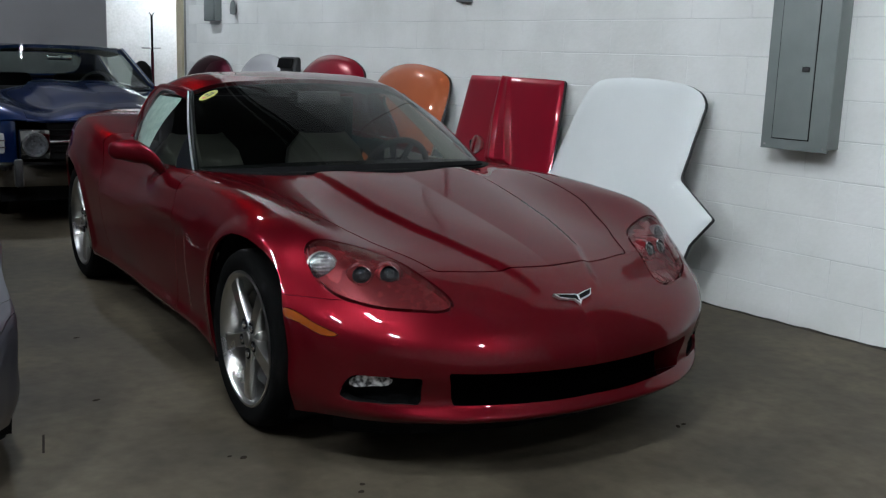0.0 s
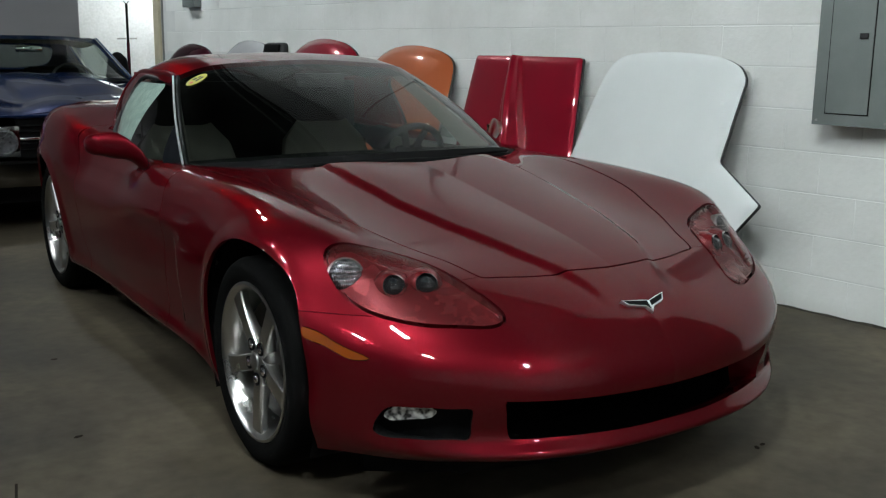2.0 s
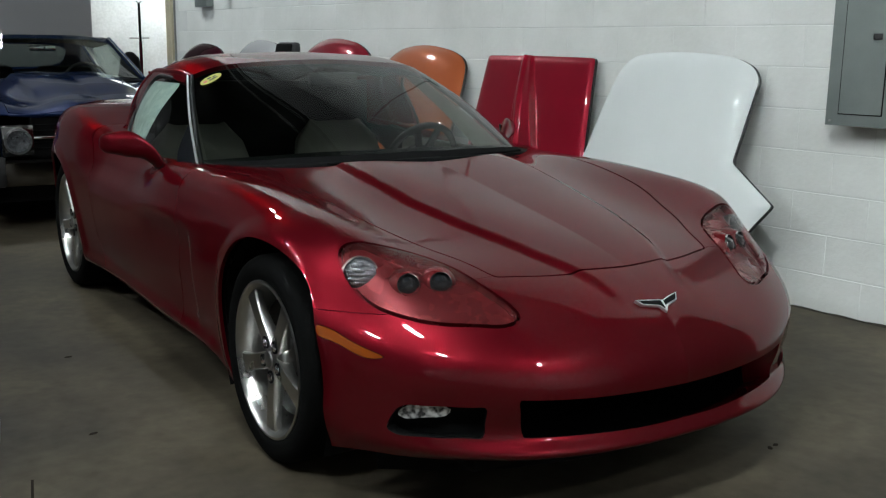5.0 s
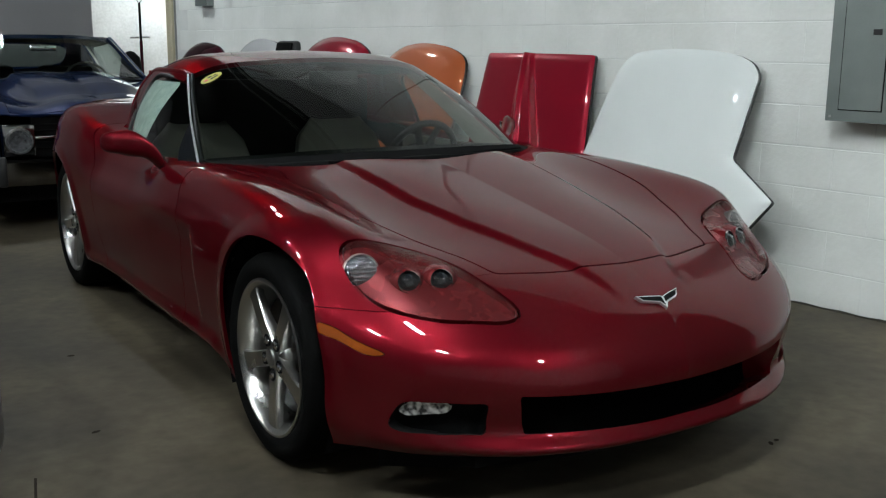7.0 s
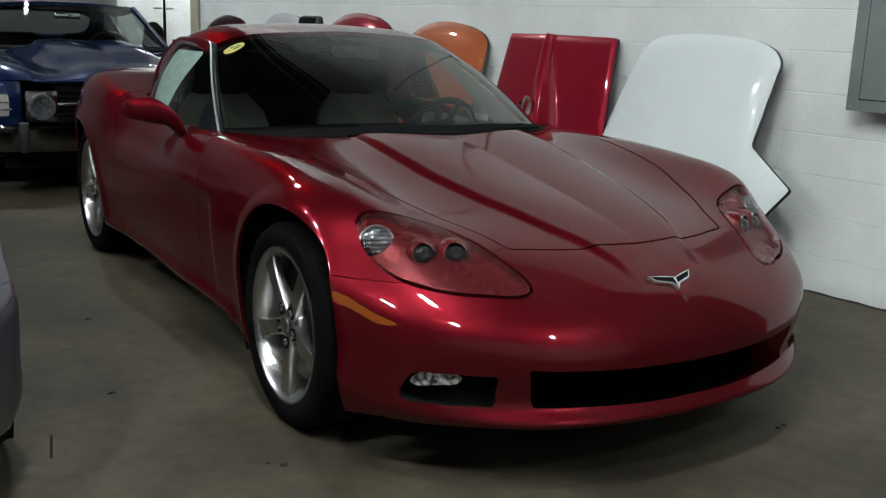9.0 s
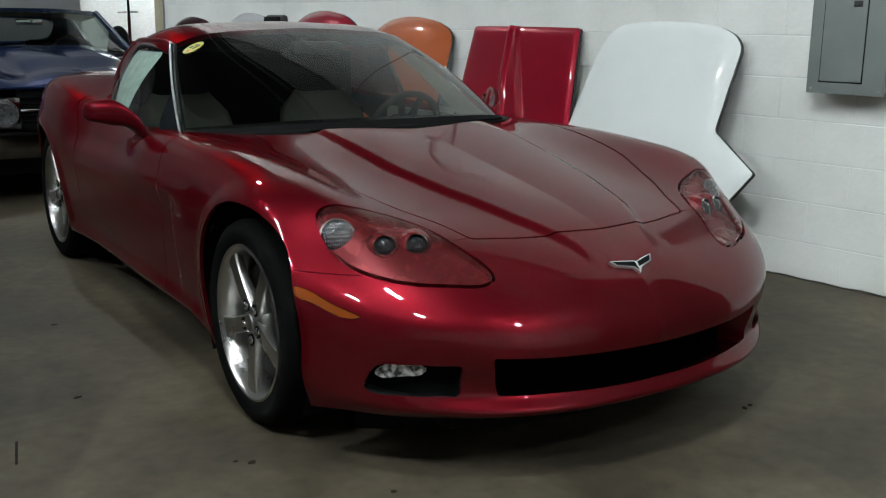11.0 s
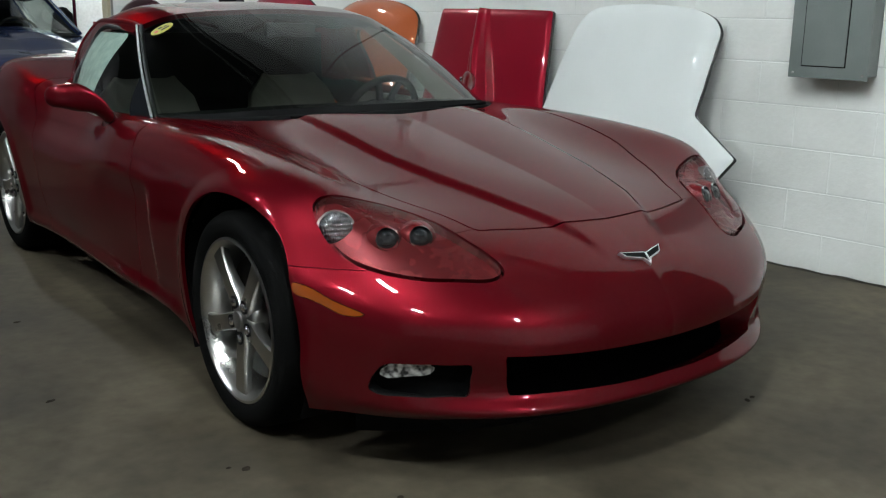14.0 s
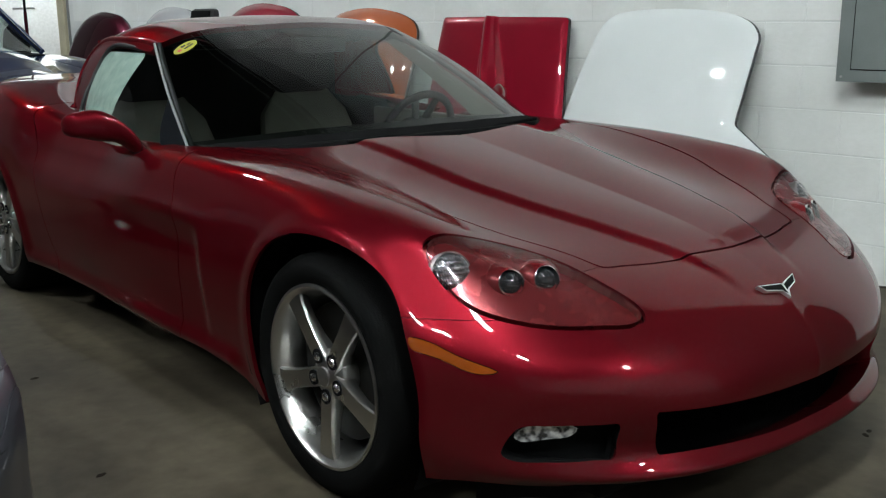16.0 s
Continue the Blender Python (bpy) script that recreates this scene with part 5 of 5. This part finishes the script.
    for zz in (.56, .60, .64, .68, .72):
        part("grille_bar", box(-.51, .51, .045, .06, zz - .004, zz + .004, .001), M_DARK, car)
    part("grille_centre_bar", box(-.51, .51, .035, .05, .625, .645, .004), M_CHROME, car, "chrome centre bar")
    part("valance", box(-.86, .86, .05, .10, .2, .34, .01), M_DARK, car, "black front valance")
    part("hood_edge", rod([tuple(q) for q in curve(((-.66, .035, .79), (0, .02, .79), (.66, .035, .79)), 12)], .008, 8), M_BLUE, car)
    part("underbody", box(-.75, .75, .3, 4.8, .2, .28), M_DARK, car)
    part("firewall", box(-.74, .74, 1.64, 1.70, .28, .96), M_CABIN, car)
    part("dashboard", box(-.72, .72, 1.70, 1.98, .70, .97, .05), M_CABIN, car)
    for sx in (-.36, .36):
        seat = part("seat", box(sx - .27, sx + .27, 2.45, 2.95, .35, .55, .06), M_CABIN, car, "dark vinyl seat")
        part("backrest", box(sx - .26, sx + .26, 2.9, 3.05, .5, 1.06, .06), M_CABIN, seat)
    part("rear_seat", box(-.66, .66, 3.35, 3.55, .4, .97, .06), M_CABIN, car)
    part("rear_view_mirror", box(-.11, .11, 2.12, 2.14, 1.20, 1.25, .01), M_CHROME, car)
    part("wheel_hoop", rod([(.36 + .19 * math.cos(a), 2.12 + .08 * math.sin(a), .93 + .17 * math.sin(a)) for a in [2 * math.pi * i / 24 for i in range(25)]], .012, 8), M_BLACK, car)
    return car


muscle_car(pose(-.18, 4.44, 0))

silver, _, _ = sports_car("silver_car", "silver sports car parked alongside the red one", M_SILVER, pose(-2.587, .275, 0), 150, 80, False)


# ---- marks on the floor ----
def spot(x, y, r, squash=1.0, turn=0.0):
    t = thing("oil_spot", "small dark oil stain on the concrete", "stain", pose(x, y, .0005, 0, 0, turn), "floor stains")
    bm = bmesh.new()
    k = [r * (1 + .35 * noise.noise((x * 7 + math.cos(a) * 1.5, y * 7 + math.sin(a) * 1.5, 0))) for a in [2 * math.pi * i / 18 for i in range(18)]]
    lo = [bm.verts.new((k[i] * math.cos(2 * math.pi * i / 18), squash * k[i] * math.sin(2 * math.pi * i / 18), 0)) for i in range(18)]
    hi = [bm.verts.new((.9 * v.co.x, .9 * v.co.y, .0012)) for v in lo]
    for i in range(18):
        bm.faces.new((lo[i], lo[(i + 1) % 18], hi[(i + 1) % 18], hi[i]))
    bm.faces.new(hi)
    part("mark", bm, M_STAIN, t)


for args in ((-1.31, .495, .018, .5, 20), (-1.19, 1.395, .016, .6, 0), (-1.012, -.29, .014, .8, 30), (-1.05, -.26, .008, .7, 0), (.582, -.752, .012, .7, 10), (.545, -.76, .014, .6, 50), (-.757, -.665, .010, .9, 0), (-.785, -.712, .011, .8, 0)):
    spot(*args)
scratch = thing("scratch", "short dark scratch in the concrete", "mark", pose(-1.571, .133, .0005, 0, 0, 79.4), "floor stains")
part("mark", box(-.085, .085, -.004, .004, 0, .0012), M_STAIN, scratch, "", None, True)
# ---- grime along the foot of the wall ----
bm = bmesh.new()
grime = []
for i in range(300):
    gy = -1.45 + i * .031
    w = .008 + .012 * max(0.0, noise.noise((gy * 2.1, 3.0, 0)) + .25) + .012 * max(0.0, noise.noise((gy * 9.0, 7.0, 0)))
    h = .006 + .016 * max(0.0, noise.noise((gy * 5.0, 11.0, 0)) + .2)
    grime.append([bm.verts.new(p) for p in ((-.0015, gy, h), (-.004, gy, h * .6), (-.006, gy, .0022), (-w, gy, .0008))])
for a, b in zip(grime, grime[1:]):
    for k in range(3):
        bm.faces.new((a[k], a[k + 1], b[k + 1], b[k]))
dirt = part("dirt", bm, M_GRIME, None, "dark dirt gathered along the foot of the block wall")
dirt.matrix_basis = WALL_M
tagged(dirt, category="dirt", kind="stuff")
# ---- wall blocks ----
PITCH, FACE, COURSE, LAYER = .406, .4046, .2032, .1992


def block_mesh(length):
    me = bpy.data.meshes.new("block")
    e, d = .003, .0022
    y, z = length / 2, LAYER / 2
    v = [(d, -y, -z), (d, y, -z), (d, y, z), (d, -y, z), (.0007, -y + .001, -z + .0012), (.001, y - .0012, -z + .0012), (.001, y - .0012, z - .0012), (.0007, -y + .001, z - .0012),
         (0, -y + e, -z + e), (0, y - e, -z + e), (0, y - e, z - e), (0, -y + e, z - e)]
    f = [(11, 10, 9, 8)]
    for a in (0, 4):
        f += [(a + i, a + 4 + i, a + 4 + (i + 1) % 4, a + (i + 1) % 4) for i in range(4)]
    me.from_pydata(v, [], f)
    me.validate()
    me.materials.append(M_BLOCK)
    return me


whole = block_mesh(FACE)
rest_v, rest_f = [], []
for row in range(20):
    zc = .19 - COURSE / 2 + row * COURSE
    off = .0 if row % 2 else PITCH / 2
    for k in range(-19, 20):
        sc = k * PITCH + off + .07
        if sc - FACE / 2 < YA or sc + FACE / 2 > YB:
            continue
        if -1.3 < sc < 7.9 and zc < 2.0:
            ob = new("block", whole)
            ob.parent = wall_east
            ob.matrix_basis = pose(random.uniform(-.0006, .0006), sc, zc + random.uniform(-.0009, .0009), random.uniform(-.12, .12), 0, random.uniform(-.1, .1))
        else:
            base_i = len(rest_v)
            rest_v += [(q.co.x, q.co.y + sc, q.co.z + zc) for q in whole.vertices]
            rest_f += [tuple(base_i + i for i in p.vertices) for p in whole.polygons]
me = bpy.data.meshes.new("blockwork")
me.from_pydata(rest_v, [], rest_f)
me.materials.append(M_BLOCK)
rest = new("blockwork", me)
rest.parent = wall_east
tagged(rest, "white painted blocks of the upper wall", kind="stuff")
